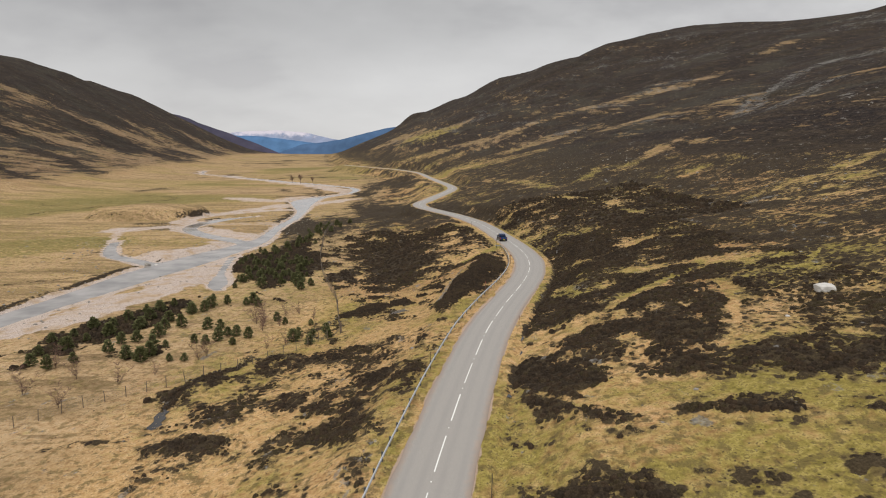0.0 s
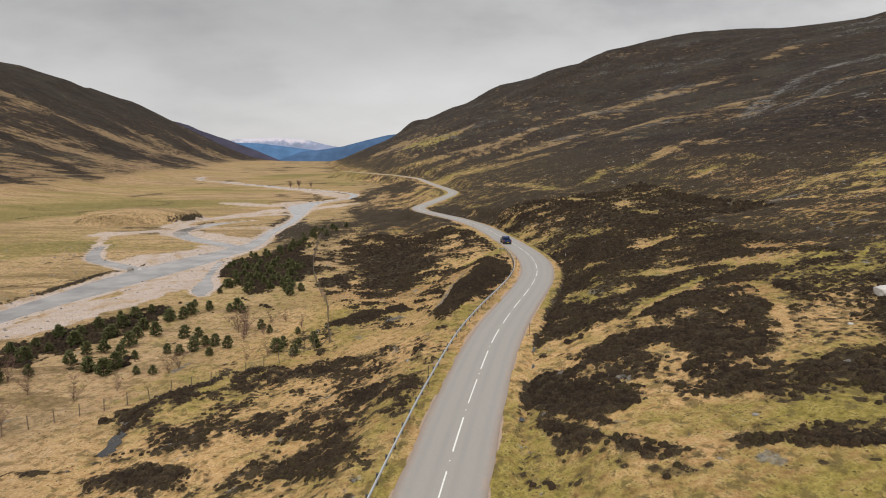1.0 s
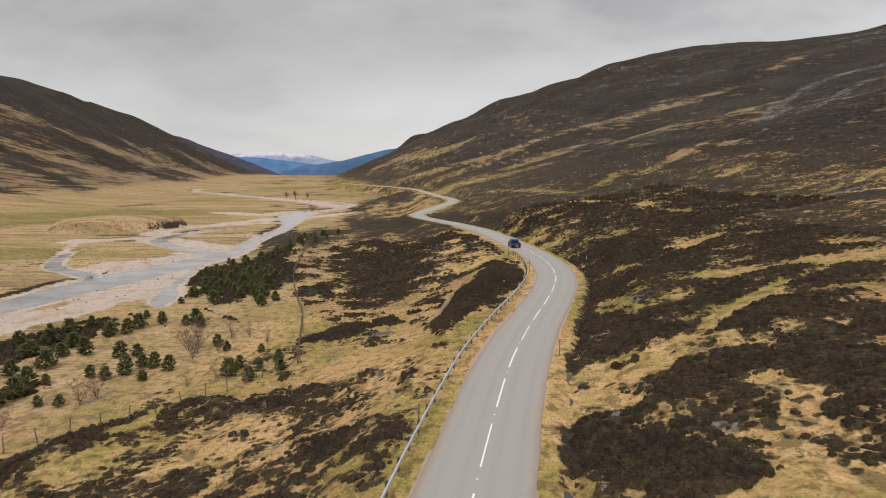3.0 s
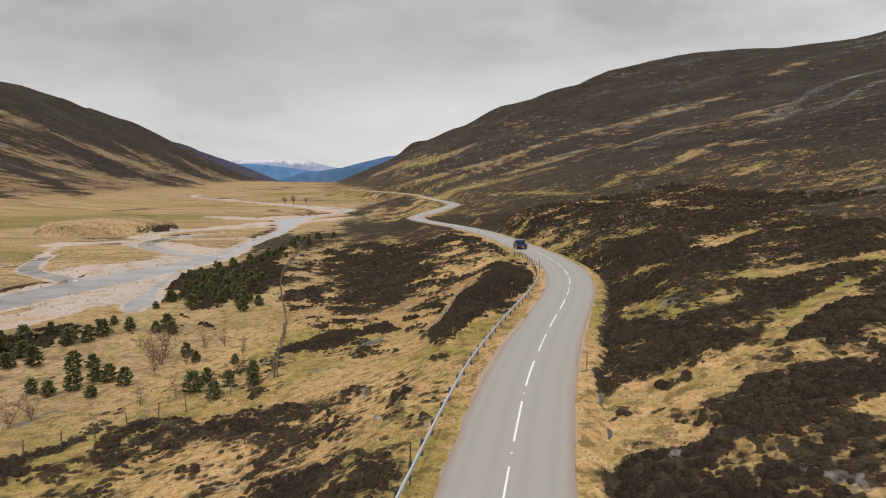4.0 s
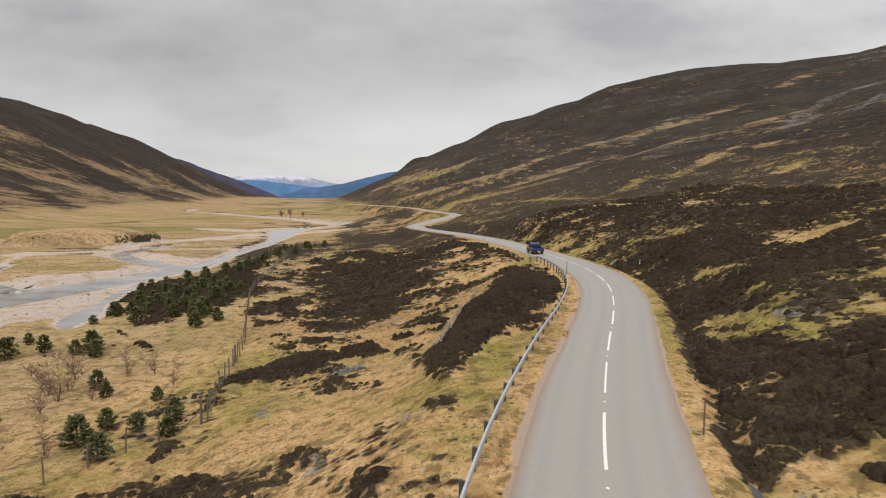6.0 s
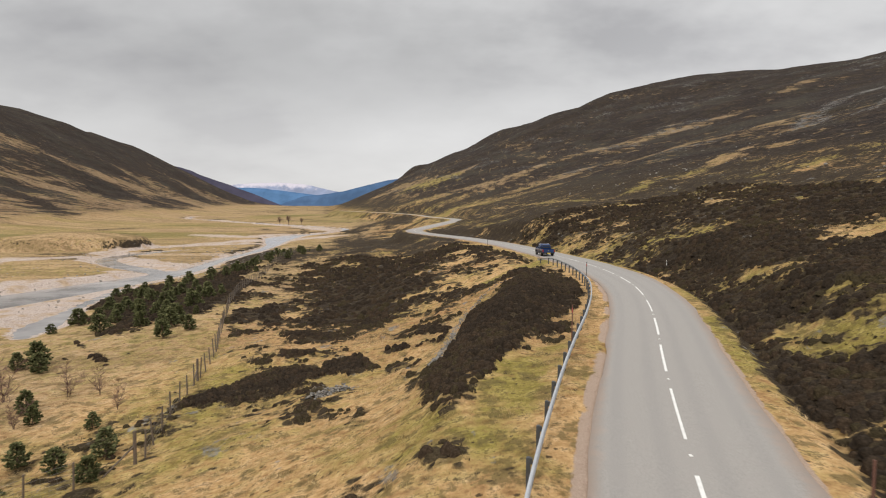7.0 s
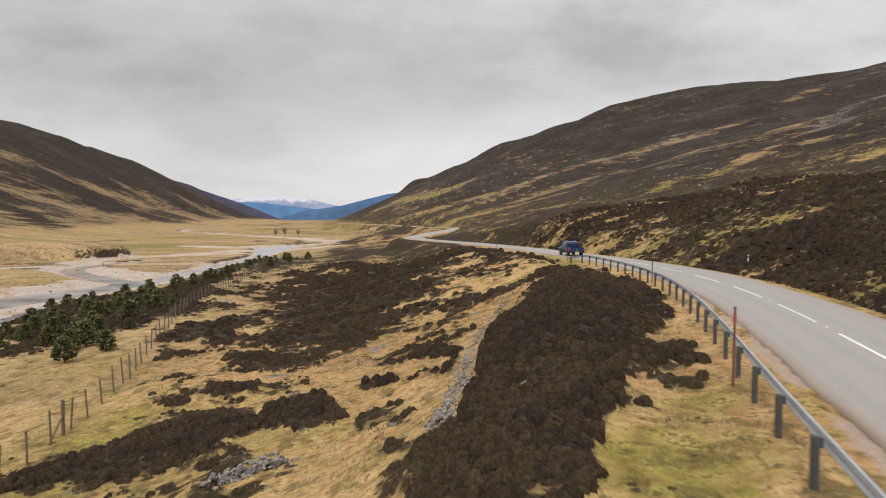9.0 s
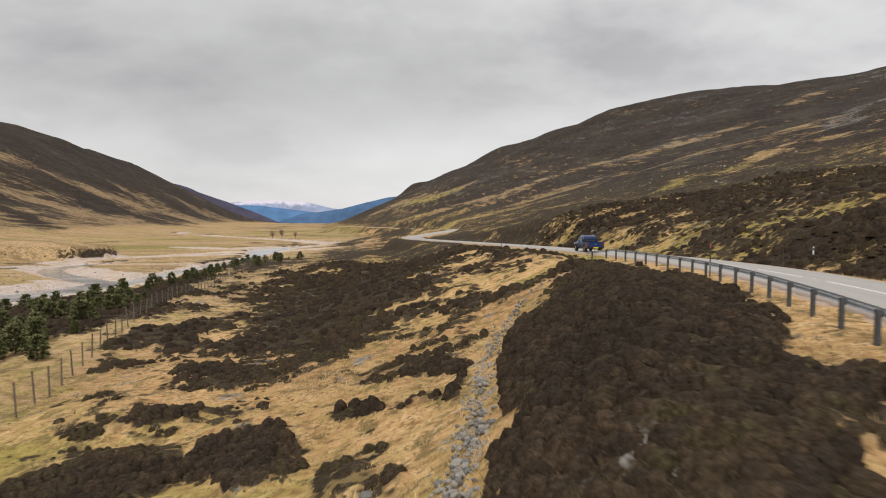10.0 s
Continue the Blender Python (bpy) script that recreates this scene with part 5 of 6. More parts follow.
build_fence("stock_fence", "weathered post and wire fence across the pale grass flat", [(-58, 54), (-52, 60), (-45.8, 66.4), (-41.6, 70.8), (-36.6, 74.3), (-31.3, 78.6), (-25.9, 83.7), (-21.6, 88), (-17.6, 95.5)], 2.35, 1.5)
build_fence("stock_fence", "weathered post and netting fence climbing past the heather knoll", [(-16.9, 97.6), (-18.3, 103), (-20.2, 113), (-22.2, 122), (-25, 131), (-28, 141), (-31, 152), (-34, 166), (-37, 182), (-40, 200), (-43, 220), (-45, 246)], 2.4, 1.7)
build_strainer(-16.9, 96.5, (-21, 91))
build_strainer(-20.3, 113.2, (-19.3, 108))


# ---------------------------------------------------------------- car
def build_car(x, y, z, heading):
    CAR_BLUE, nt, b = material("blue_car_paint")
    nt.links.new(ramp(nt, noise_tex(nt, 3, 3), [(0.3, (0.006, 0.032, 0.125)), (0.7, (0.009, 0.043, 0.16))]), b.inputs["Base Color"])
    b.inputs["Metallic"].default_value, b.inputs["Roughness"].default_value, b.inputs["Coat Weight"].default_value = 0.35, 0.32, 0.8
    GLASS = simple("dark_tinted_glass", (0.012, 0.014, 0.018), 0.08, 0, 0.1, 3, spec=0.6)
    BLACK = simple("black_plastic", (0.018, 0.018, 0.02), 0.6, 0, 0.2, 9)
    RUBBER = simple("tyre_rubber", (0.02, 0.02, 0.02), 0.9, 0, 0.2, 14)
    ALLOY = simple("alloy_wheel", (0.4, 0.41, 0.42), 0.3, 0.9, 0.1, 9)
    LAMP = simple("red_lamp_lens", (0.35, 0.012, 0.012), 0.2, 0, 0.1, 9, spec=0.5)
    CLEAR = simple("clear_lamp_lens", (0.75, 0.77, 0.8), 0.15, 0, 0.05, 9, spec=0.5)
    PLATE = simple("yellow_plate", (0.75, 0.55, 0.03), 0.5, 0, 0.05, 9)
    thing = new("pickup_truck")
    thing.matrix_world = pose(x, y, z, 0, 0, heading)
    def loft(name, rows, mat, parent=thing, label=""):
        v, f = [], []
        for yy, ring in rows:
            v += [(px, yy, pz) for px, pz in ring]
        k = len(rows[0][1])
        for r in range(len(rows) - 1):
            f += [(r * k + i, r * k + (i + 1) % k, (r + 1) * k + (i + 1) % k, (r + 1) * k + i) for i in range(k)]
        f += [tuple(range(k))[::-1], tuple(range((len(rows) - 1) * k, len(rows) * k))]
        ob = mesh_object(name, v, f, mat, parent, smooth=False)
        if label:
            ob["label"] = label
        return ob
    def ring(w, lo, mid, hi, top_in):
        half = [(w * 0.86, lo), (w * 0.98, lo + 0.12), (w, mid), (w - 0.03, hi - 0.08), (w - top_in, hi)]
        return half + [(-px, pz) for px, pz in half[::-1]]
    loft("body", [(-0.72, ring(0.93, 0.34, 0.78, 1.10, 0.08)), (0.2, ring(0.94, 0.34, 0.78, 1.09, 0.08)), (1.05, ring(0.95, 0.36, 0.78, 1.09, 0.10)), (1.75, ring(0.95, 0.38, 0.78, 1.06, 0.14)),
                  (2.3, ring(0.92, 0.40, 0.76, 1.00, 0.18)), (2.52, ring(0.84, 0.46, 0.70, 0.92, 0.18)), (2.58, ring(0.74, 0.52, 0.68, 0.84, 0.16))], CAR_BLUE)
    loft("load_bed", [(-2.50, ring(0.90, 0.44, 0.56, 0.70, 0.06)), (-1.6, ring(0.92, 0.40, 0.56, 0.70, 0.06)), (-0.74, ring(0.92, 0.38, 0.56, 0.70, 0.06))], BLACK, label="black load bed")
    def cab(w0, w1, z0, z1):
        return [(w0, z0), (w1 + 0.04, z1 - 0.12), (w1 - 0.06, z1), (-w1 + 0.06, z1), (-w1 - 0.04, z1 - 0.12), (-w0, z0)]
    loft("cabin", [(-0.72, cab(0.87, 0.78, 1.07, 1.50)), (-0.60, cab(0.88, 0.73, 1.07, 1.77)), (-0.40, cab(0.88, 0.71, 1.07, 1.82)), (0.35, cab(0.88, 0.71, 1.07, 1.84)), (0.75, cab(0.88, 0.70, 1.07, 1.78)), (1.55, cab(0.86, 0.80, 1.05, 1.12))], CAR_BLUE)
    for s in (-1, 1):
        loft("bed_side", [(yy, [(s * 0.87, 0.50), (s * 0.97, 0.52), (s * 0.965, 0.85), (s * 0.94, 1.12), (s * 0.86, 1.14), (s * 0.85, 1.08)]) for yy in (-2.56, -1.7, -0.74)], CAR_BLUE)
        bm = bmesh.new()
        rod(bm, (s * 0.78, -0.95, 1.10), (s * 0.66, -0.86, 1.62), 0.035, 0.035, 8)
        part("sports_bar_leg", bm, BLACK, thing)
    bm = bmesh.new()
    rod(bm, (-0.66, -0.86, 1.62), (0.66, -0.86, 1.62), 0.035, 0.035, 8)
    part("sports_bar", bm, BLACK, thing)
    bm = bmesh.new()
    box(bm, 0, -2.58, 0.86, 1.60, 0.08, 0.52, bevel=0.025)
    part("tailgate", bm, CAR_BLUE, thing)
    def pane(name, pts, label=""):
        c = sum((Vector(p) for p in pts), Vector()) / len(pts)
        n = (Vector(pts[1]) - Vector(pts[0])).cross(Vector(pts[2]) - Vector(pts[0])).normalized() * 0.012
        v = [Vector(p) + n for p in pts] + [Vector(p) - n for p in pts]
        k = len(pts)
        f = [tuple(range(k)), tuple(range(2 * k - 1, k - 1, -1))] + [(i, i + k, (i + 1) % k + k, (i + 1) % k) for i in range(k)]
        ob = mesh_object(name, v, f, GLASS, thing, smooth=False)
        if label:
            ob["label"] = label
    pane("rear_window", [(-0.66, -0.735, 1.20), (0.66, -0.735, 1.20), (0.62, -0.655, 1.66), (-0.62, -0.655, 1.66)], "dark tinted rear window")
    pane("windscreen", [(0.74, 1.50, 1.16), (-0.74, 1.50, 1.16), (-0.64, 0.80, 1.74), (0.64, 0.80, 1.74)])
    for s in (-1, 1):
        pane("side_window", [(s * 0.885, -0.55, 1.16), (s * 0.885, 0.22, 1.15), (s * 0.785, 0.22, 1.66), (s * 0.79, -0.48, 1.64)])
        pane("side_window", [(s * 0.885, 0.30, 1.15), (s * 0.880, 1.20, 1.15), (s * 0.79, 0.66, 1.65), (s * 0.785, 0.30, 1.66)])
        bm = bmesh.new()
        rod(bm, (s * 0.60, -0.5, 1.86), (s * 0.60, 0.5, 1.88), 0.02, 0.02, 6)
        part("roof_rail", bm, ALLOY, thing, "silver roof rail")
        bm = bmesh.new()
        box(bm, s * 1.06, 1.00, 1.20, 0.22, 0.10, 0.17, bevel=0.03)
        part("wing_mirror", bm, CAR_BLUE, thing)
        bm = bmesh.new()
        box(bm, s * 0.885, -2.575, 0.90, 0.14, 0.08, 0.40, bevel=0.02)
        part("tail_light", bm, LAMP, thing, "red tail light")
        bm = bmesh.new()
        box(bm, s * 0.72, 2.48, 0.86, 0.30, 0.14, 0.15, bevel=0.03)
        part("headlight", bm, CLEAR, thing)
        for yy in (-1.58, 1.56):
            bm = bmesh.new()
            rod(bm, (s * 0.72, yy, 0.39), (s * 0.97, yy, 0.39), 0.39, 0.39, 22)
            wheel = part("wheel", bm, RUBBER, thing)
            bm = bmesh.new()
            rod(bm, (s * 0.94, yy, 0.39), (s * 0.985, yy, 0.39), 0.26, 0.22, 10)
            part("rim", bm, ALLOY, wheel)
            bm = bmesh.new()
            for k in range(9):
                p, q = math.pi * k / 8, math.pi * (k + 1) / 8
                if k < 8:
                    rod(bm, (s * 0.965, yy + 0.45 * math.cos(p), 0.39 + 0.45 * math.sin(p)), (s * 0.965, yy + 0.45 * math.cos(q), 0.39 + 0.45 * math.sin(q)), 0.035, 0.035, 6)
            part("wheel_arch", bm, BLACK, thing)
    bm = bmesh.new()
    box(bm, 0, -2.66, 0.52, 1.78, 0.14, 0.18, bevel=0.04)
    part("rear_bumper", bm, BLACK, thing)
    bm = bmesh.new()
    box(bm, 0, -2.735, 0.535, 0.52, 0.02, 0.115, bevel=0.004)
    part("number_plate", bm, PLATE, thing, "plain yellow number plate")
    bm = bmesh.new()
    rod(bm, (0, -2.60, 0.92), (0, -2.635, 0.92), 0.075, 0.07, 14)
    part("badge", bm, ALLOY, thing)
    bm = bmesh.new()
    box(bm, 0, -2.625, 1.03, 0.30, 0.02, 0.05, bevel=0.008)
    part("tailgate_handle", bm, BLACK, thing)
    tagged(thing, "dark blue double-cab pickup truck with tinted glass on the asphalt", "pickup truck")


def place_car(y):
    i = int(np.argmin(np.abs(ROAD_LINE[:, 1] - y)))
    t = ROAD_LINE[i + 1, :2] - ROAD_LINE[i - 1, :2]
    t /= np.linalg.norm(t)
    build_car(ROAD_LINE[i, 0] - 1.55 * t[1], ROAD_LINE[i, 1] + 1.55 * t[0], ROAD_LINE[i, 2] + 0.025, math.degrees(math.atan2(t[1], t[0])) - 90)


place_car(161)

# ---------------------------------------------------------------- pines and saplings
def needle_material():
    m, nt, b = material("pine_needles")
    t = node(nt, "ShaderNodeNewGeometry").outputs["Random Per Island"]
    o = node(nt, "ShaderNodeObjectInfo").outputs["Random"]
    col = ramp(nt, t, [(0.0, (0.066, 0.070, 0.028)), (0.55, (0.130, 0.136, 0.058)), (1.0, (0.225, 0.220, 0.098))])
    col = blend(nt, calc(nt, "MULTIPLY", o, 0.45), col, (0.055, 0.060, 0.016))
    nt.links.new(col, b.inputs["Base Color"])
    b.inputs["Roughness"].default_value, b.inputs["Specular IOR Level"].default_value = 0.8, 0.15
    up = nt.nodes.new("ShaderNodeVectorMath")
    up.operation = "ADD"
    nt.links.new(nt.nodes.new("ShaderNodeNewGeometry").outputs["Normal"], up.inputs[0])
    up.inputs[1].default_value = (0, 0, 0.8)
    nt.links.new(up.outputs[0], b.inputs["Normal"])
    return m


NEEDLES = needle_material()
BARK = simple("pine_bark", (0.14, 0.095, 0.07), 0.95, 0, 0.35, 12, 0.5)
TWIG = simple("bare_twigs", (0.16, 0.095, 0.075), 0.9, 0, 0.3, 10)


def make_pine(seed):
    """A young Scots pine, one metre high: leaning trunk, whorled branches and needle sprays."""
    rng = random.Random(seed)
    thing = new("pine")
    bend = (rng.uniform(-0.05, 0.05), rng.uniform(-0.05, 0.05))
    bm = bmesh.new()
    rod(bm, (0, 0, -0.1), (bend[0], bend[1], 0.55), 0.030, 0.018, 6)
    rod(bm, (bend[0], bend[1], 0.54), (bend[0] * 1.5, bend[1] * 1.5, 0.98), 0.018, 0.006, 5)
    v, f = [], []
    def spray(c, out, size):
        for _ in range(9):
            d = Vector((out[0] + rng.uniform(-0.9, 0.9), out[1] + rng.uniform(-0.9, 0.9), rng.uniform(-0.15, 1.0))).normalized() * size * rng.uniform(0.7, 1.2)
            s = d.cross(Vector((rng.uniform(-1, 1), rng.uniform(-1, 1), rng.uniform(-1, 1)))).normalized() * size * 0.26
            k = len(v)
            v.extend([c - s * 0.35, c + d * 0.55 + s, c + d, c + d * 0.5 - s])
            f.append((k, k + 1, k + 2, k + 3))
    full = rng.uniform(0.30, 0.42)
    for level in range(8):
        h = 0.06 + 0.112 * level
        reach = full * max(0.16, 1.0 - (level / 8.8) ** 1.5) * rng.uniform(0.85, 1.12) * (0.85 if level == 0 else 1)
        count = 9 - level // 2
        turn = rng.uniform(0, 6.3)
        for b_ in range(count):
            if rng.random() < 0.10:
                continue
            a = turn + 6.283 * b_ / count + rng.uniform(-0.3, 0.3)
            r = reach * rng.uniform(0.7, 1.15)
            root = Vector((bend[0] * h * 1.5, bend[1] * h * 1.5, h))
            tip = root + Vector((math.cos(a) * r, math.sin(a) * r, r * rng.uniform(0.1, 0.5)))
            rod(bm, root, tip, 0.007, 0.003, 4)
            for q in (0.45, 0.75, 1.0):
                spray(root.lerp(tip, q), (math.cos(a), math.sin(a)), 0.125 * rng.uniform(0.7, 1.3))
    spray(Vector((bend[0] * 1.5, bend[1] * 1.5, 0.90)), (0, 0), 0.11)
    spray(Vector((bend[0] * 1.4, bend[1] * 1.4, 0.84)), (0, 0), 0.12)
    part("trunk", bm, BARK, thing)
    mesh_object("crown", v, f, NEEDLES, thing, smooth=False)
    return tagged(thing, "small dark green Scots pine in the rough grass", "pine tree", group="young pines on the flat")


PINES_A = [(-44.3, 121.6, 3.0), (-40.0, 120.2, 2.4), (-37.3, 119.2, 2.7), (-46.7, 118.7, 3.4), (-46.5, 115.2, 3.4), (-48.4, 113.7, 3.4), (-46.3, 104.3, 3.4), (-49.2, 104.0, 2.6),
           (-48.1, 98.9, 3.4), (-36.8, 96.0, 3.4), (-38.3, 94.4, 2.4), (-36.3, 98.8, 2.2), (-32.2, 96.8, 2.8), (-33.7, 93.6, 1.8), (-40.4, 95.0, 2.3), (-28.2, 104.9, 2.0),
           (-24.0, 94.0, 3.0), (-24.1, 97.6, 2.2), (-20.8, 90.6, 2.4), (-21.6, 97.0, 2.0), (-23.3, 103.5, 1.7), (-18.5, 94.7, 2.0)]
PINES_B = [(-40.3, 85.8, 1.7), (-38.1, 85.6, 1.8), (-44.0, 92.8, 1.7), (-47.1, 86.7, 3.4), (-44.4, 85.4, 3.4), (-44.2, 88.0, 3.4), (-46.0, 92.9, 3.1), (-52.1, 94.8, 3.0),
           (-50.1, 95.9, 3.0), (-56.6, 99.7, 3.4), (-19.7, 98.5, 2.5), (-30.2, 107.2, 2.5), (-34.7, 98.6, 2.8), (-48.6, 125.4, 2.1), (-38.8, 121.5, 3.4), (-39.2, 103.5, 2.4),
           (-49.2, 115.2, 3.0), (-41.5, 103.7, 3.1), (-51.5, 90.0, 3.2), (-53.5, 104.5, 3.0), (-54.5, 110.0, 3.2), (-50.5, 108.5, 3.0), (-59, 92, 3.3), (-62, 104, 3.2)]
PINES_C = [(-49.5, 157.8, 2.4), (-43.2, 143.5, 2.6), (-49.4, 164.9, 2.8), (-42.6, 148.6, 3.0), (-37.7, 138.6, 2.9), (-42.5, 157.6, 2.9), (-37.7, 146.0, 2.9), (-33.2, 134.7, 2.8),
           (-36.7, 150.7, 2.7), (-31.3, 130.9, 3.1), (-35.7, 156.1, 2.6), (-29.9, 134.5, 2.6), (-50.2, 173.5, 2.7), (-51.0, 182.8, 2.5), (-45.8, 175.4, 2.7), (-41.2, 169.3, 2.5),
           (-46, 152, 2.6), (-47.5, 146.5, 2.4), (-53, 168, 2.4), (-44.5, 164, 2.6), (-39.5, 161.5, 2.4), (-48, 188, 2.4), (-46.7, 223.2, 1.9), (-47.4, 216.9, 2.0), (-48.1, 211.3, 2.0),
           (-49.9, 238.9, 1.9), (-50.1, 206.8, 1.9), (-52.8, 202.5, 1.9), (-51.7, 231.7, 1.8)]
PINES_D = [(-64.0, 95.9, 2.6), (-62.1, 98.6, 2.2), (-61.6, 103.9, 2.8), (-59.2, 105.5, 2.4), (-58.2, 109.1, 3.0), (-57.2, 114.2, 2.8), (-55.4, 115.9, 3.2), (-54.7, 120.2, 2.6), (-61.9, 89.2, 2.4),
           (-59.7, 92.1, 2.9), (-58.8, 96.8, 2.2), (-57.3, 100.5, 3.1), (-53.8, 103.6, 2.7), (-59.6, 84.2, 2.8), (-56.6, 83.1, 3.1), (-54.1, 85.2, 2.5), (-56.9, 168.6, 2.6), (-57.2, 172.8, 2.8), (-57.2, 179.2, 2.6),
           (-34.9, 139.3, 3.3), (-33.0, 136.7, 3.4), (-34.5, 141.0, 3.2), (-58.5, 192.2, 2.6), (-53.8, 191.2, 3.2), (-50.3, 194.3, 3.4), (-47.2, 194.8, 3.2), (-55.0, 185.0, 3.0), (-52.0, 188.0, 2.8), (-47.9, 202, 3.0), (-46.5, 210, 3.2), (-45.2, 221, 3.3), (-44.5, 232, 3.0), (-42, 226, 3.2), (-43, 244, 3.2), (-40.5, 238, 2.8), (-39, 252, 3.0)]
PINES_E = [(x + 1.5 * math.sin(7.3 * k), y + 1.7 * math.cos(5.1 * k), (2.4 if k < 32 else 1.9) + 0.9 * math.sin(3.7 * k + 1)) for k, (x, y) in enumerate(
    [(-33 - 5.2 * (j % 4) - 0.16 * 4.3 * (j // 4), 137 + 4.3 * (j // 4) + 0.9 * (j % 4)) for j in range(32)] + [(-44 - 6.3 * ((j * 7) % 10) / 10, 199 + 2.9 * j) for j in range(21)])]
PINE_KINDS = [make_pine(11 * k + 3) for k in range(5)]
pine_rng = random.Random(4)
used = 0
for px, py, ph in PINES_A + PINES_B + PINES_C + PINES_D + PINES_E:
    ph *= 0.72
    m = Matrix.Translation((px, py, stand_z(px, py))) @ Matrix.Rotation(pine_rng.uniform(0, 6.28), 4, "Z") @ Matrix.Diagonal((*([ph * pine_rng.uniform(0.9, 1.15)] * 2), ph, 1))
    kind = PINE_KINDS[used % 5]
    if used < 5:
        kind.matrix_basis = m
    else:
        c = copy_thing(kind, m)
        c.matrix_basis = m
    used += 1


def make_sapling(seed):
    """A leafless birch or rowan sapling, one metre high."""
    rng = random.Random(seed)
    thing = new("sapling")
    twigs = bmesh.new()
    tops = []
    for s in range(3):
        a = rng.uniform(0, 6.28)
        p = Vector((0.02 * s, 0, -0.05))
        line = [p]
        for seg in range(5):
            out = 0.035 * (seg + 1) * (s > 0)
            p = p + Vector((math.cos(a) * out + rng.uniform(-0.03, 0.03), math.sin(a) * out + rng.uniform(-0.03, 0.03), rng.uniform(0.17, 0.23) * (1 - 0.12 * s)))
            line.append(p)
            tops.append((p.copy(), seg))
        v = [(q.x + (0.013 - 0.0022 * j) * math.cos(k * 1.2566), q.y + (0.013 - 0.0022 * j) * math.sin(k * 1.2566), q.z) for j, q in enumerate(line) for k in range(5)]
        f = [(5 * j + k, 5 * j + (k + 1) % 5, 5 * j + 5 + (k + 1) % 5, 5 * j + 5 + k) for j in range(5) for k in range(5)]
        mesh_object("stem", v, f + [tuple(range(25, 30))], BARK, thing)
    for q, seg in tops:
        for _ in range(7):
            a = rng.uniform(0, 6.28)
            d = Vector((math.cos(a), math.sin(a), rng.uniform(0.3, 1.3))).normalized() * rng.uniform(0.12, 0.26)
            e = q + d
            rod(twigs, q, e, 0.0042, 0.002, 3)
            for _ in range(4):
                d2 = (d.normalized() + Vector((rng.uniform(-.8, .8), rng.uniform(-.8, .8), rng.uniform(-.1, .7)))).normalized() * rng.uniform(0.06, 0.14)
                r0 = q.lerp(e, rng.uniform(0.3, 1))
                rod(twigs, r0, r0 + d2, 0.0028, 0.0014, 3)
    part("crown", twigs, TWIG, thing, "fine reddish-brown bare crown")
    return tagged(thing, "leafless reddish-brown birch sapling in pale grass", "sapling", group="bare saplings on the flat")


SAPLINGS = [(-33.6, 105.8, 3.2), (-36.1, 85.8, 2.7), (-29.8, 111.3, 2.6), (-29.1, 104.3, 1.9), (-39.8, 80.0, 1.9), (-31.1, 100.9, 2.7), (-31.8, 104.3, 3.5), (-27.1, 111.1, 2.2),
            (-24.7, 91.7, 2.2), (-27.2, 90.1, 2.0), (-34.0, 110.1, 3.2), (-23.6, 107.1, 2.0), (-35.7, 88.0, 2.6), (-46.3, 69.2, 3.0), (-53.5, 73.4, 3.4), (-43.2, 77.0, 2.7), (-50, 79, 3.0), (-56, 84, 3.2), (-32.6, 106.9, 2.6)]
SAPLING_KINDS = [make_sapling(31 + k) for k in range(3)]
for j, (px, py, ph) in enumerate(SAPLINGS):
    m = Matrix.Translation((px, py, stand_z(px, py))) @ Matrix.Rotation(pine_rng.uniform(0, 6.28), 4, "Z") @ Matrix.Diagonal((ph, ph, ph, 1))
    if j < 3:
        SAPLING_KINDS[j].matrix_basis = m
    else:
        c = copy_thing(SAPLING_KINDS[j % 3], m)
        c.matrix_basis = m


def build_far_tree(x, y, h, seed):
    """A bare broadleaf tree far down the glen."""
    rng = random.Random(seed)
    thing = new("bare_tree")
    thing.location = (x, y, stand_z(x, y))
    bm, tw = bmesh.new(), bmesh.new()
    rod(bm, (0, 0, -0.3), (0.2, 0, h * 0.45), h * 0.035, h * 0.022, 7)
    for _ in range(34):
        a, z0 = rng.uniform(0, 6.28), h * rng.uniform(0.25, 0.5)
        tip = Vector((math.cos(a) * h * rng.uniform(0.1, 0.34), math.sin(a) * h * rng.uniform(0.1, 0.34), h * rng.uniform(0.5, 1.0)))
        rod(bm, (0.1, 0, z0), tip, h * 0.010, h * 0.004, 4)
        for _ in range(9):
            q = tip + Vector((rng.uniform(-1, 1), rng.uniform(-1, 1), rng.uniform(-0.6, 0.9))) * h * 0.11
            rod(tw, tip.lerp(Vector((0.1, 0, z0)), rng.uniform(0, 0.4)), q, h * 0.005, h * 0.002, 3)
    part("trunk", bm, BARK, thing)
    part("crown", tw, TWIG, thing, "bare brown twigs")
    tagged(thing, "bare winter tree standing on the valley floor", "tree", group="bare trees down the glen")


build_far_tree(-176, 712, 9, 1)
build_far_tree(-165, 706, 10, 2)
build_far_tree(-186, 1180, 9, 3)
build_far_tree(-150, 700, 7, 4)


# ---------------------------------------------------------------- stones
STONE = simple("grey_granite", (0.14, 0.132, 0.122), 0.9, 0, 0.35, 4, 0.6)
PALE_STONE = simple("pale_lichened_granite", (0.25, 0.232, 0.208), 0.9, 0, 0.38, 4, 0.6)


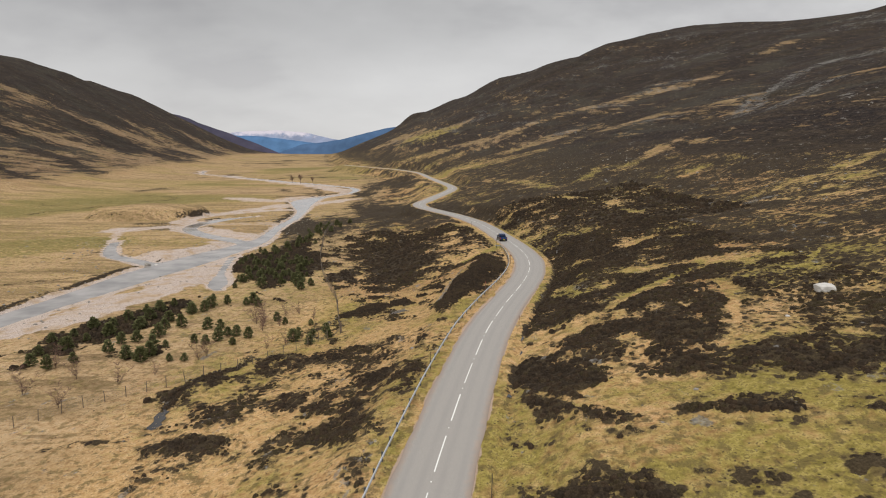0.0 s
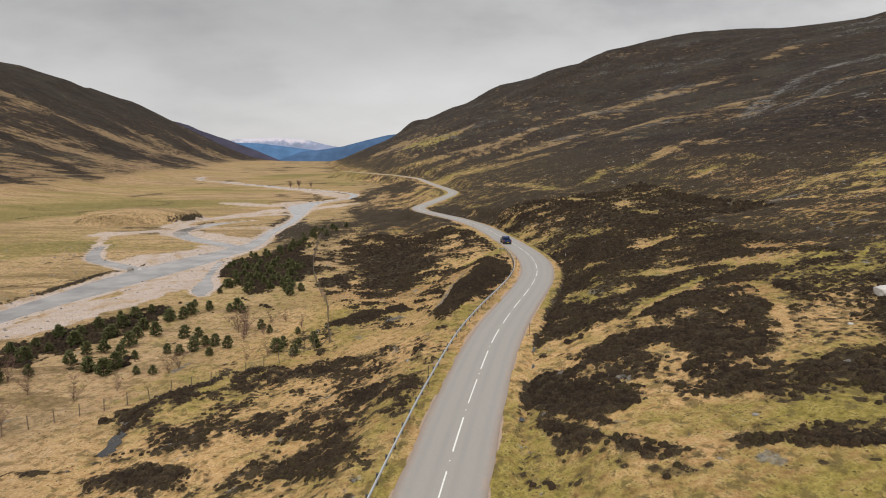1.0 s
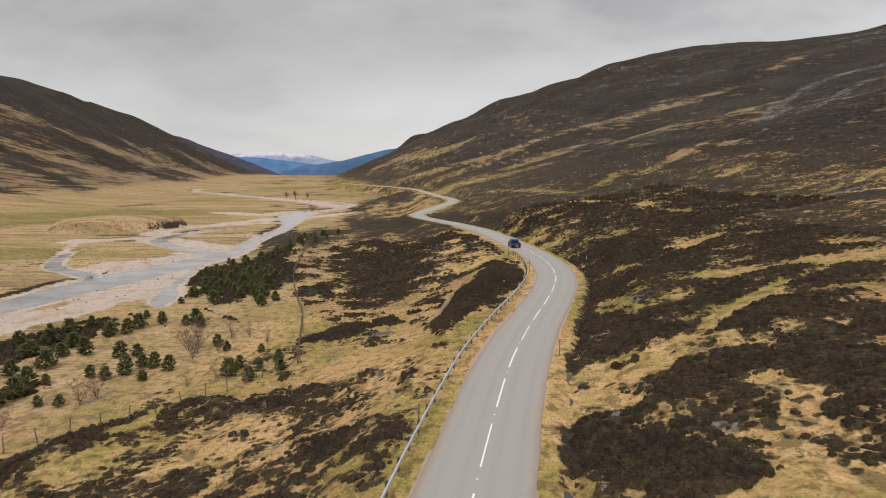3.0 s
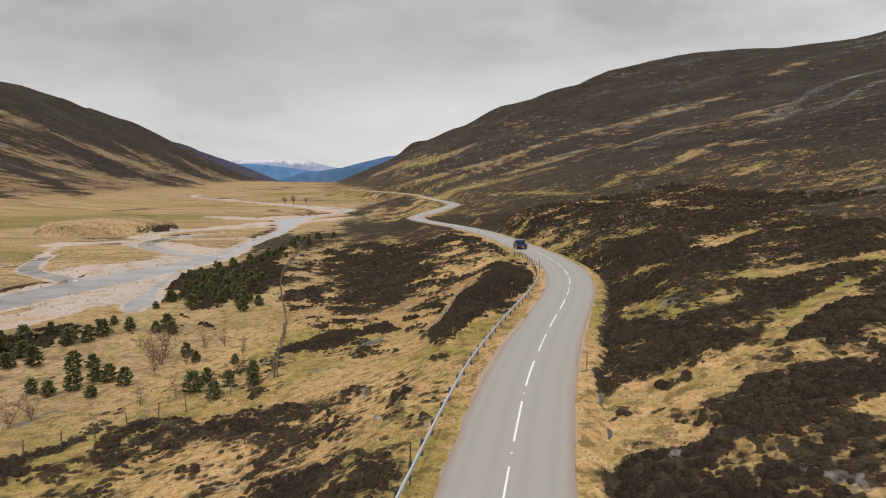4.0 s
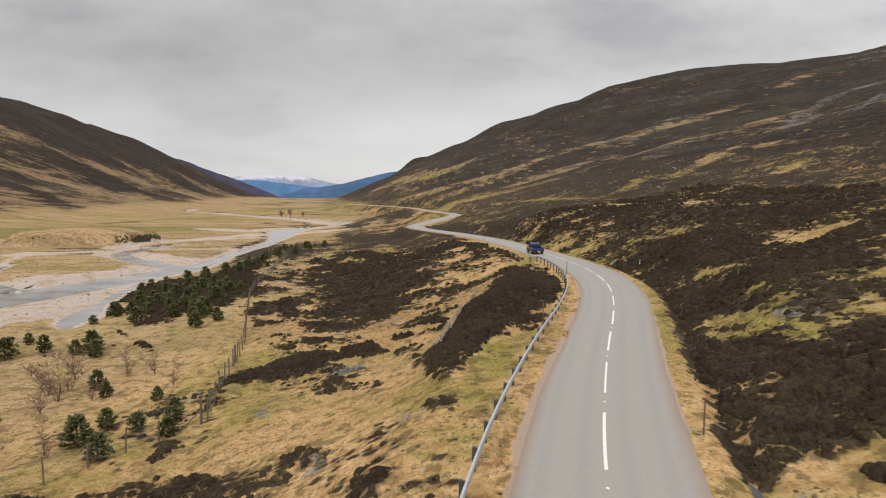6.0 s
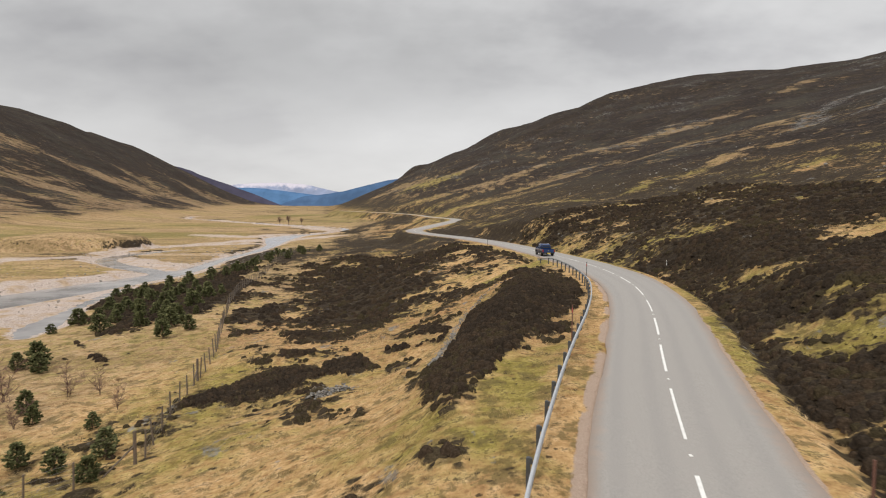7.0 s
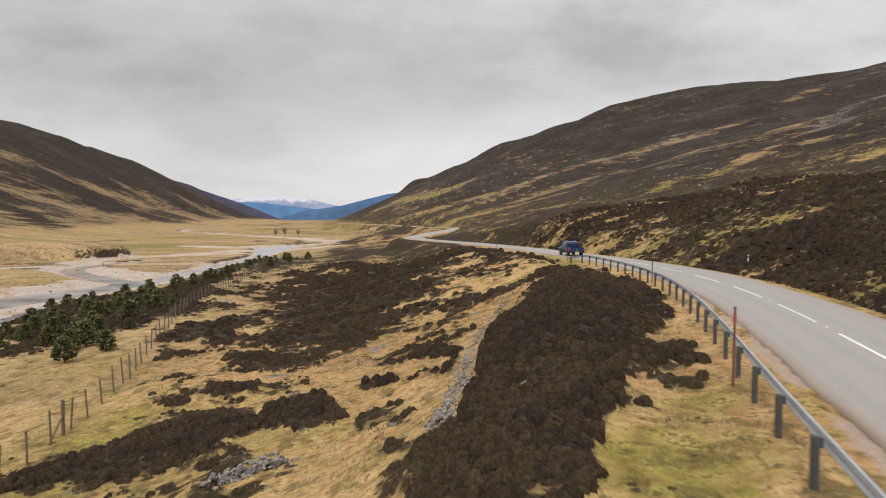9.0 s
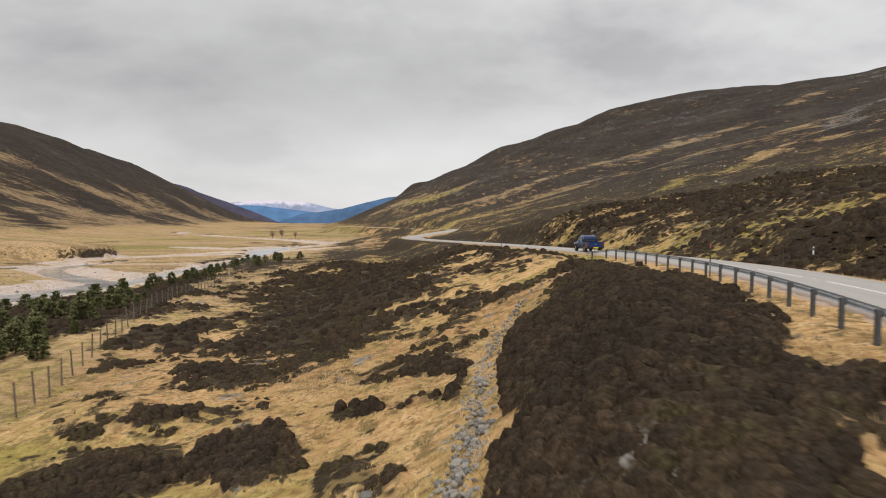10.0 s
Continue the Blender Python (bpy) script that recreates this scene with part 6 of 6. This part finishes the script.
def stone_mesh(name, seed, mat, squash=0.65):
    rng = random.Random(seed)
    bm = bmesh.new()
    bmesh.ops.create_icosphere(bm, subdivisions=2, radius=0.5)
    for v in bm.verts:
        n = noise.noise(v.co * 1.9 + Vector((seed, 0, 0))) * 0.30 + noise.noise(v.co * 4.5 + Vector((0, seed, 0))) * 0.10
        v.co *= 1 + n
        v.co.z *= squash
        for k in range(3):
            v.co[k] = max(-0.42, min(0.42, v.co[k])) if k < 2 else max(-0.3, min(0.3, v.co[k]))
    me = bpy.data.meshes.new(name)
    bm.to_mesh(me)
    bm.free()
    me.materials.append(mat)
    return me


WHITE_STONE = simple("bleached_granite", (0.52, 0.50, 0.47), 0.9, 0, 0.22, 3, 0.6)
BOULDERS = [stone_mesh("boulder", 3 + k, WHITE_STONE if k == 0 else PALE_STONE if k % 2 else STONE) for k in range(6)]
for j, (bx, by, s, label) in enumerate([(42.6, 66.4, 2.5, "large pale granite boulder lying in the heather"), (2.15, 98.35, 0.75, "pale stone showing through the heather"), (-2.6, 105.6, 0.5, "pale rounded stone in the straw grass"),
                                        (-3.9, 73.3, 0.6, "grey stone on the grassy bank below the road"), (29.9, 52.4, 0.9, "grey boulder in the heather"), (-84.5, 171, 2.4, "dark boulder standing in the river"), (-82.5, 172, 1.3, "dark boulder standing in the river"),
                                        (6.0, 112, 0.5, "pale stone showing through the heather"), (3.2, 118, 0.6, "pale stone showing through the heather"), (21, 48, 0.5, "grey stone in the olive grass"), (58, 100, 1.1, "grey boulder in the heather"),
                                        (50, 84, 0.8, "grey boulder in the heather"), (35, 60, 0.6, "grey boulder in the heather"), (27, 73, 0.5, "grey boulder in the heather"), (30, 125, 0.6, "grey boulder in the heather")]):
    ob = new("boulder", BOULDERS[j % 6])
    ob.matrix_basis = Matrix.Translation((bx, by, stand_z(bx, by) + 0.10 * s - 0.05 + 0.15 * (s > 2))) @ Matrix.Rotation(j * 1.7, 4, "Z") @ Matrix.Diagonal((s, s * 0.75, s * 0.8, 1))
    tagged(ob, label, "boulder")


def build_stone_run(name, label, line, width, count, low, high, seed, heap=0.0, crowd=1.0):
    """Tumbled stones along a line; every stone is a part."""
    rng = random.Random(seed)
    thing = new(name)
    path = catmull([(x, y, 0) for x, y in line], 0.5)
    kinds = [stone_mesh("stone", seed * 5 + k, PALE_STONE if k % 3 else STONE) for k in range(5)]
    xs, ys, ss, up = [], [], [], []
    for _ in range(count):
        p = path[int(len(path) * rng.random() ** crowd)]
        o = rng.gauss(0, 0.45)
        xs.append(p[0] + o * width)
        ys.append(p[1] + rng.gauss(0, 0.35) * width)
        ss.append(rng.uniform(low, high) * (1.3 if rng.random() < 0.12 else 1))
        up.append(heap * max(0.0, 1 - abs(o) * 1.3) * rng.random())
    zs = ground_z(np.array(xs), np.array(ys))
    for x, y, s, z, h in zip(xs, ys, ss, zs, up):
        ob = new("stone", kinds[rng.randrange(5)])
        ob.parent = thing
        ob.matrix_basis = Matrix.Translation((x, y, z + 0.12 * s + h)) @ Euler((rng.uniform(-.5, .5), rng.uniform(-.5, .5), rng.uniform(0, 6.28))).to_matrix().to_4x4() @ Matrix.Diagonal((s, s * rng.uniform(.6, .95), s * rng.uniform(.6, 1), 1))
    return tagged(thing, label, "stones")


build_stone_run("stone_heap", "low heap of grey lichened stones on the grass", [(-8.7, 103.5), (-8.0, 104.3), (-7.0, 105.0)], 0.8, 290, 0.10, 0.26, 3, 0.45)
build_stone_run("tumbled_wall", "tumbled line of pale stones along the foot of the heather", WALL_LINE, 0.58, 300, 0.10, 0.23, 8, 0.16, 1.7)


def scatter_rocks(name, label, seed, count, zone, low, high, want):
    """Loose rocks strewn over the hillside."""
    rng = np.random.default_rng(seed)
    x, y = rng.uniform(zone[0], zone[1], count), rng.uniform(zone[2], zone[3], count)
    z, f = ground_z(x, y, with_fields=True)
    keep = want(f, x, y)
    x, y, z = x[keep], y[keep], z[keep]
    n = len(x)
    bm = bmesh.new()
    bmesh.ops.create_icosphere(bm, subdivisions=1, radius=0.5)
    base = np.array([v.co[:] for v in bm.verts])
    tri = np.array([[v.index for v in face.verts] for face in bm.faces])
    bm.free()
    s = low + (high - low) * rng.random(n) ** 3
    k = len(base)
    v = base[None] * (s[:, None, None] * rng.uniform(0.7, 1.25, (n, k, 1))) * rng.uniform((0.7, 0.7, 0.45), (1.3, 1.0, 0.8), (n, 3))[:, None]
    v = v + np.stack([x, y, z + 0.12 * s], 1)[:, None]
    ob = big_mesh(name, v.reshape(-1, 3), (tri[None] + (np.arange(n) * k)[:, None, None]).reshape(-1, 3), PALE_STONE, smooth=False)
    return tagged(ob, label, "rocks", kind="stuff")


scatter_rocks("hillside_rocks", "pale rocks strewn over the heather hillside", 61, 1500, (30, 330, 50, 520), 0.3, 1.0, lambda f, x, y: (f["u"] > 30) & (fbm(x, y, 40, 3, 62) > 0.02))
scatter_rocks("river_stones", "grey cobbles lying along the river's gravel", 63, 2600, (-135, -55, 60, 330), 0.15, 0.7, lambda f, x, y: (np.abs(f["dr"]) > f["half"] - 1) & (np.abs(f["dr"]) < f["half"] + 12))
scatter_rocks("wall_rubble", "small pale rubble among the stones of the tumbled wall", 65, 14000, (-3, 8, 100, 130.4), 0.06, 0.18, lambda f, x, y: np.abs(x - 0.45 * vnoise(x, y / 1.3, 66) - np.interp(y, [p[1] for p in WALL_LINE], [p[0] for p in WALL_LINE])) < 0.52 - 0.010 * (y - 99))

# ---------------------------------------------------------------- heather and grass tufts near the road
def tuft_material(name, stops, rough=0.95, green=None):
    m, nt, b = material(name)
    tint = node(nt, "ShaderNodeAttribute", attribute_name="tint").outputs["Fac"]
    tip = node(nt, "ShaderNodeAttribute", attribute_name="tip").outputs["Fac"]
    col = ramp(nt, tint, stops)
    col = blend(nt, calc(nt, "MULTIPLY", tip, 0.35), col, stops[-1][1])
    if green:
        col = blend(nt, calc(nt, "MULTIPLY", node(nt, "ShaderNodeAttribute", attribute_name="lush").outputs["Fac"], 0.85), col, green)
    nt.links.new(col, b.inputs["Base Color"])
    b.inputs["Roughness"].default_value, b.inputs["Specular IOR Level"].default_value = rough, 0.05
    # thin sprigs pass light on: soften their facets towards the sky
    up = nt.nodes.new("ShaderNodeVectorMath")
    up.operation = "ADD"
    nt.links.new(nt.nodes.new("ShaderNodeNewGeometry").outputs["Normal"], up.inputs[0])
    up.inputs[1].default_value = (0, 0, 1.3)
    nt.links.new(up.outputs[0], b.inputs["Normal"])
    return m


HEATHER = tuft_material("heather_sprigs", [(0.0, (0.015, 0.011, 0.0075)), (0.5, (0.038, 0.0275, 0.018)), (1.0, (0.088, 0.065, 0.040))])
STRAW = tuft_material("dry_grass_blades", [(0.0, (0.10, 0.064, 0.028)), (0.3, (0.33, 0.208, 0.090)), (0.6, (0.50, 0.332, 0.155)), (1.0, (0.68, 0.492, 0.280))], green=(0.27, 0.225, 0.06))


def scatter(name, label, category, mat, seed, count, zone, want, blades, size, width, spread, raised=0.0):
    """Tufts of thin blades over the ground, thinned by what covers it there."""
    rng = np.random.default_rng(seed)
    x0, x1, y0, y1 = zone
    x, y = rng.uniform(x0, x1, count), rng.uniform(y0, y1, count)
    z, f = ground_z(x, y, with_fields=True)
    cov = covers(x, y, z, f)
    lift = step01(0.42, 0.66, cov["heath"] + 0.3 * fbm(x, y, 1.6, 3, 55)) * (0.18 + 0.15 * vnoise(x / 0.8, y / 0.8, 91)) * step01(4.6, 6.0, np.abs(f["d"]))
    near = (x > -40) & (x < 60) & (y > 30) & (y < 180)
    z = z + np.where(near, lift, 0) + raised * rng.random(count)
    keep = want(cov, f, rng.uniform(0, 1, count), x, y)
    x, y, z = x[keep], y[keep], z[keep]
    lush = np.clip(cov["green"][keep] + 0.75 * fbm(x, y, 2.0, 3, 93), 0, 1)
    n = len(x)
    s = size * rng.uniform(0.65, 1.35, n)
    tone = np.clip(0.52 + 0.6 * fbm(x, y, 2.6, 3, seed) + rng.normal(0, 0.18, n), 0, 1)
    a = rng.uniform(0, 2 * np.pi, (n, blades))
    lean = rng.uniform(0.15, 1.0, (n, blades)) * spread
    h = s[:, None] * rng.uniform(0.6, 1.1, (n, blades))
    r0 = s[:, None] * rng.uniform(0.0, 0.35, (n, blades))
    bx, by = x[:, None] + r0 * np.cos(a), y[:, None] + r0 * np.sin(a)
    tx, ty = bx + lean * h * np.cos(a), by + lean * h * np.sin(a)
    tz = z[:, None] + h * np.sqrt(np.maximum(0.1, 1 - 0.6 * (lean / max(spread, 0.01)) ** 2 * min(spread, 1)))
    side = a + np.pi / 2 + rng.uniform(-0.8, 0.8, (n, blades))
    wx, wy = width * s[:, None] * np.cos(side), width * s[:, None] * np.sin(side)
    base_z = z[:, None] - 0.06 + 0 * a
    v = np.stack([np.stack([bx - wx, by - wy, base_z], -1), np.stack([bx + wx, by + wy, base_z], -1), np.stack([tx, ty, tz], -1)], 2)
    ob = big_mesh(name, v.reshape(-1, 3), np.arange(n * blades * 3).reshape(-1, 3), mat, smooth=False)
    field(ob, "tint", np.repeat(np.clip(tone[:, None] + rng.normal(0, 0.1, (n, blades)), 0, 1).ravel(), 3))
    field(ob, "lush", np.repeat(lush, blades * 3))
    field(ob, "tip", np.tile([0.0, 0.0, 1.0], n * blades))
    return tagged(ob, label, category, kind="stuff")


def heather_material():
    """Woody brown heather: dark hollows, paler dry sprigs, olive and purplish-brown clumps."""
    m, nt, b = material("heather_clumps")
    tint = node(nt, "ShaderNodeAttribute", attribute_name="tint").outputs["Fac"]
    f1, f2 = noise_tex(nt, 9, 4, 0.7), noise_tex(nt, 30, 3, 0.7)
    both = calc(nt, "ADD", calc(nt, "MULTIPLY", f1, 0.55), calc(nt, "MULTIPLY", f2, 0.45))
    a = ramp(nt, both, [(0.34, (0.017, 0.0114, 0.0076)), (0.5, (0.041, 0.0282, 0.0186)), (0.68, (0.100, 0.070, 0.044))])
    c = ramp(nt, both, [(0.34, (0.015, 0.012, 0.0064)), (0.5, (0.040, 0.0312, 0.0175)), (0.68, (0.104, 0.081, 0.043))])
    tone = blend(nt, span(nt, tint, 0.45, 0.85), a, c)
    deep = ramp(nt, both, [(0.36, (0.011, 0.0085, 0.0062)), (0.66, (0.050, 0.037, 0.026))])
    nt.links.new(blend(nt, calc(nt, "SUBTRACT", 1.0, span(nt, tint, 0.08, 0.40)), tone, deep), b.inputs["Base Color"])
    b.inputs["Roughness"].default_value, b.inputs["Specular IOR Level"].default_value = 0.95, 0.05
    up = nt.nodes.new("ShaderNodeVectorMath")
    up.operation = "ADD"
    nt.links.new(nt.nodes.new("ShaderNodeNewGeometry").outputs["Normal"], up.inputs[0])
    up.inputs[1].default_value = (0, 0, 0.3)
    nt.links.new(up.outputs[0], b.inputs["Normal"])
    return m


CLUMPS = heather_material()


def clump_field(name, label, seed, count, zone, least, size, fuzz=0, plump=1.0):
    """Low rounded heather bushes, uneven domes set close together."""
    rng = np.random.default_rng(seed)
    x0, x1, y0, y1 = zone
    x, y = rng.uniform(x0, x1, count), rng.uniform(y0, y1, count)
    z, f = ground_z(x, y, with_fields=True)
    cov = covers(x, y, z, f)
    keep = heathery(least)(cov, f, rng.uniform(0, 1, count), x, y)
    if plump == 1.0 and size < 0.3:
        keep &= ~((x > KNOLL[0]) & (x < KNOLL[1]) & (y > KNOLL[2]) & (y < KNOLL[3]) & (rng.uniform(0, 1, count) < 0.6))
    x, y, z, strong = x[keep], y[keep], z[keep], cov["heath"][keep]
    n, k = len(x), 7
    s = size * rng.uniform(0.45, 1.35, n) * (0.75 + 0.35 * np.clip(strong, 0, 1))
    tall = s * rng.uniform(0.50, 0.95, n) * plump + 0.06 * step01(0.6, 0.9, strong)
    rings = [(0.48, 0.90), (0.84, 0.56), (1.06, -0.30)]
    turn = rng.uniform(0, 6.28, n)[:, None]
    z = z + 0.10 * step01(0.5, 0.75, strong)
    v = np.zeros((n, 1 + 3 * k, 3))
    v[:, 0] = np.stack([x + rng.normal(0, 0.1, n) * s, y + rng.normal(0, 0.1, n) * s, z + tall * rng.uniform(0.9, 1.15, n)], 1)
    for r, (rad, h) in enumerate(rings):
        a = np.arange(k) * 2 * np.pi / k + turn + 0.45 * r + rng.normal(0, 0.14, (n, k))
        rr = s[:, None] * rad * rng.uniform(0.85, 1.15, (n, k))
        v[:, 1 + r * k:1 + (r + 1) * k] = np.stack([x[:, None] + rr * np.cos(a), y[:, None] + rr * np.sin(a), z[:, None] + tall[:, None] * h * rng.uniform(0.86, 1.14, (n, k))], 2)
    tri = []
    for i in range(k):
        j = (i + 1) % k
        tri.append((0, 1 + i, 1 + j))
        for r in range(2):
            p, q = 1 + r * k, 1 + (r + 1) * k
            tri += [(p + i, q + i, q + j), (p + i, q + j, p + j)]
    tri = np.array(tri)
    faces = (tri[None] + (np.arange(n) * (1 + 3 * k))[:, None, None]).reshape(-1, 3)
    ob = big_mesh(name, v.reshape(-1, 3), faces, CLUMPS)
    tone = np.clip(0.75 - 0.55 * step01(0.45, 1.1, strong) + 0.6 * fbm(x, y, 4.0, 3, seed) + rng.normal(0, 0.26, n), 0, 1)
    field(ob, "tint", np.repeat(tone, 1 + 3 * k))
    if fuzz:
        sprig_coat(x, y, z, s, tall, tone, fuzz, rng)
    return tagged(ob, label, "heather", kind="stuff")


def sprig_coat(x, y, z, s, tall, tone, fuzz, rng):
    """Thin twigs standing out of the bushes on the knoll."""
    near = (x > KNOLL[0]) & (x < KNOLL[1]) & (y > KNOLL[2]) & (y < KNOLL[3])
    x, y, z, s, tall, tone = [np.repeat(q[near], fuzz) for q in (x, y, z, s, tall, tone)]
    n = len(x)
    a, t = rng.uniform(0, 2 * np.pi, n), np.arccos(rng.uniform(0.25, 1.0, n))
    out = np.stack([np.sin(t) * np.cos(a), np.sin(t) * np.sin(a), np.cos(t)], 1)
    root = np.stack([x, y, z], 1) + out * np.stack([s * 0.93, s * 0.93, tall * 0.93], 1)
    way = out + np.array([0, 0, 0.5]) + rng.normal(0, 0.35, (n, 3))
    way /= np.linalg.norm(way, axis=1)[:, None]
    length = rng.uniform(0.03, 0.075, n)[:, None]
    side = np.cross(way, rng.normal(0, 1, (n, 3)))
    side *= rng.uniform(0.006, 0.013, n)[:, None] / np.linalg.norm(side, axis=1)[:, None]
    v = np.stack([root - side, root + side, root + way * length], 1)
    ob = big_mesh("heather_sprigs", v.reshape(-1, 3), np.arange(3 * n).reshape(-1, 3), HEATHER, smooth=False)
    field(ob, "tint", np.repeat(np.clip(tone + rng.normal(0, 0.2, n), 0, 1), 3))
    field(ob, "tip", np.tile([0.0, 0.0, 1.0], n))
    tagged(ob, "fine brown heather twigs over the knoll", "heather", kind="stuff")


def heathery(least):
    return lambda c, f, r, x, y: (c["heath"] > least - 0.35 * (r - 0.45) + 0.25 * vnoise(x / 0.9, y / 0.9, 77)) & (np.abs(f["d"]) > 5.0) & (np.abs(f["dr"]) > f["half"] + 2)


def grassy(c, f, r, x, y):
    return (c["heath"] < 0.52) & (np.abs(f["d"]) > 3.5) & (np.abs(f["dr"]) > f["half"] + 6) & (r < 0.45 + 0.5 * vnoise(x / 1.7, y / 1.7, 71))


KNOLL = (-18, 14, 86, 130)
clump_field("heather", "dark brown heather bushes on the moor", 202, 38000, (-34, 50, 34, 135), 0.56, 0.26)
clump_field("heather", "dark brown hummocky heather bushes on the knoll", 205, 26000, KNOLL, 0.66, 0.21, 30, 1.25)
clump_field("heather", "dark brown heather bushes beyond the bend", 203, 11000, (-52, 66, 130, 215), 0.58, 0.40)
clump_field("heather", "dark brown heather bushes among young pines", 204, 12000, (-74, -34, 60, 190), 0.55, 0.36)
scatter("heather_sprigs", "fine brown heather sprigs on the moor", "heather", HEATHER, 102, 60000, (-34, 48, 36, 135), lambda *q: heathery(0.55)(*q) & ~((q[3] > KNOLL[0]) & (q[3] < KNOLL[1]) & (q[4] > KNOLL[2])), 5, 0.12, 0.13, 1.5, 0.2)
scatter("grass_tufts", "bleached straw grass tufts on the moor", "grass", STRAW, 104, 60000, (-40, 40, 36, 132), grassy, 7, 0.16, 0.06, 1.3)
scatter("grass_tufts", "bleached straw grass tufts below the knoll", "grass", STRAW, 105, 30000, (-18, 14, 86, 124), grassy, 10, 0.12, 0.05, 1.5)
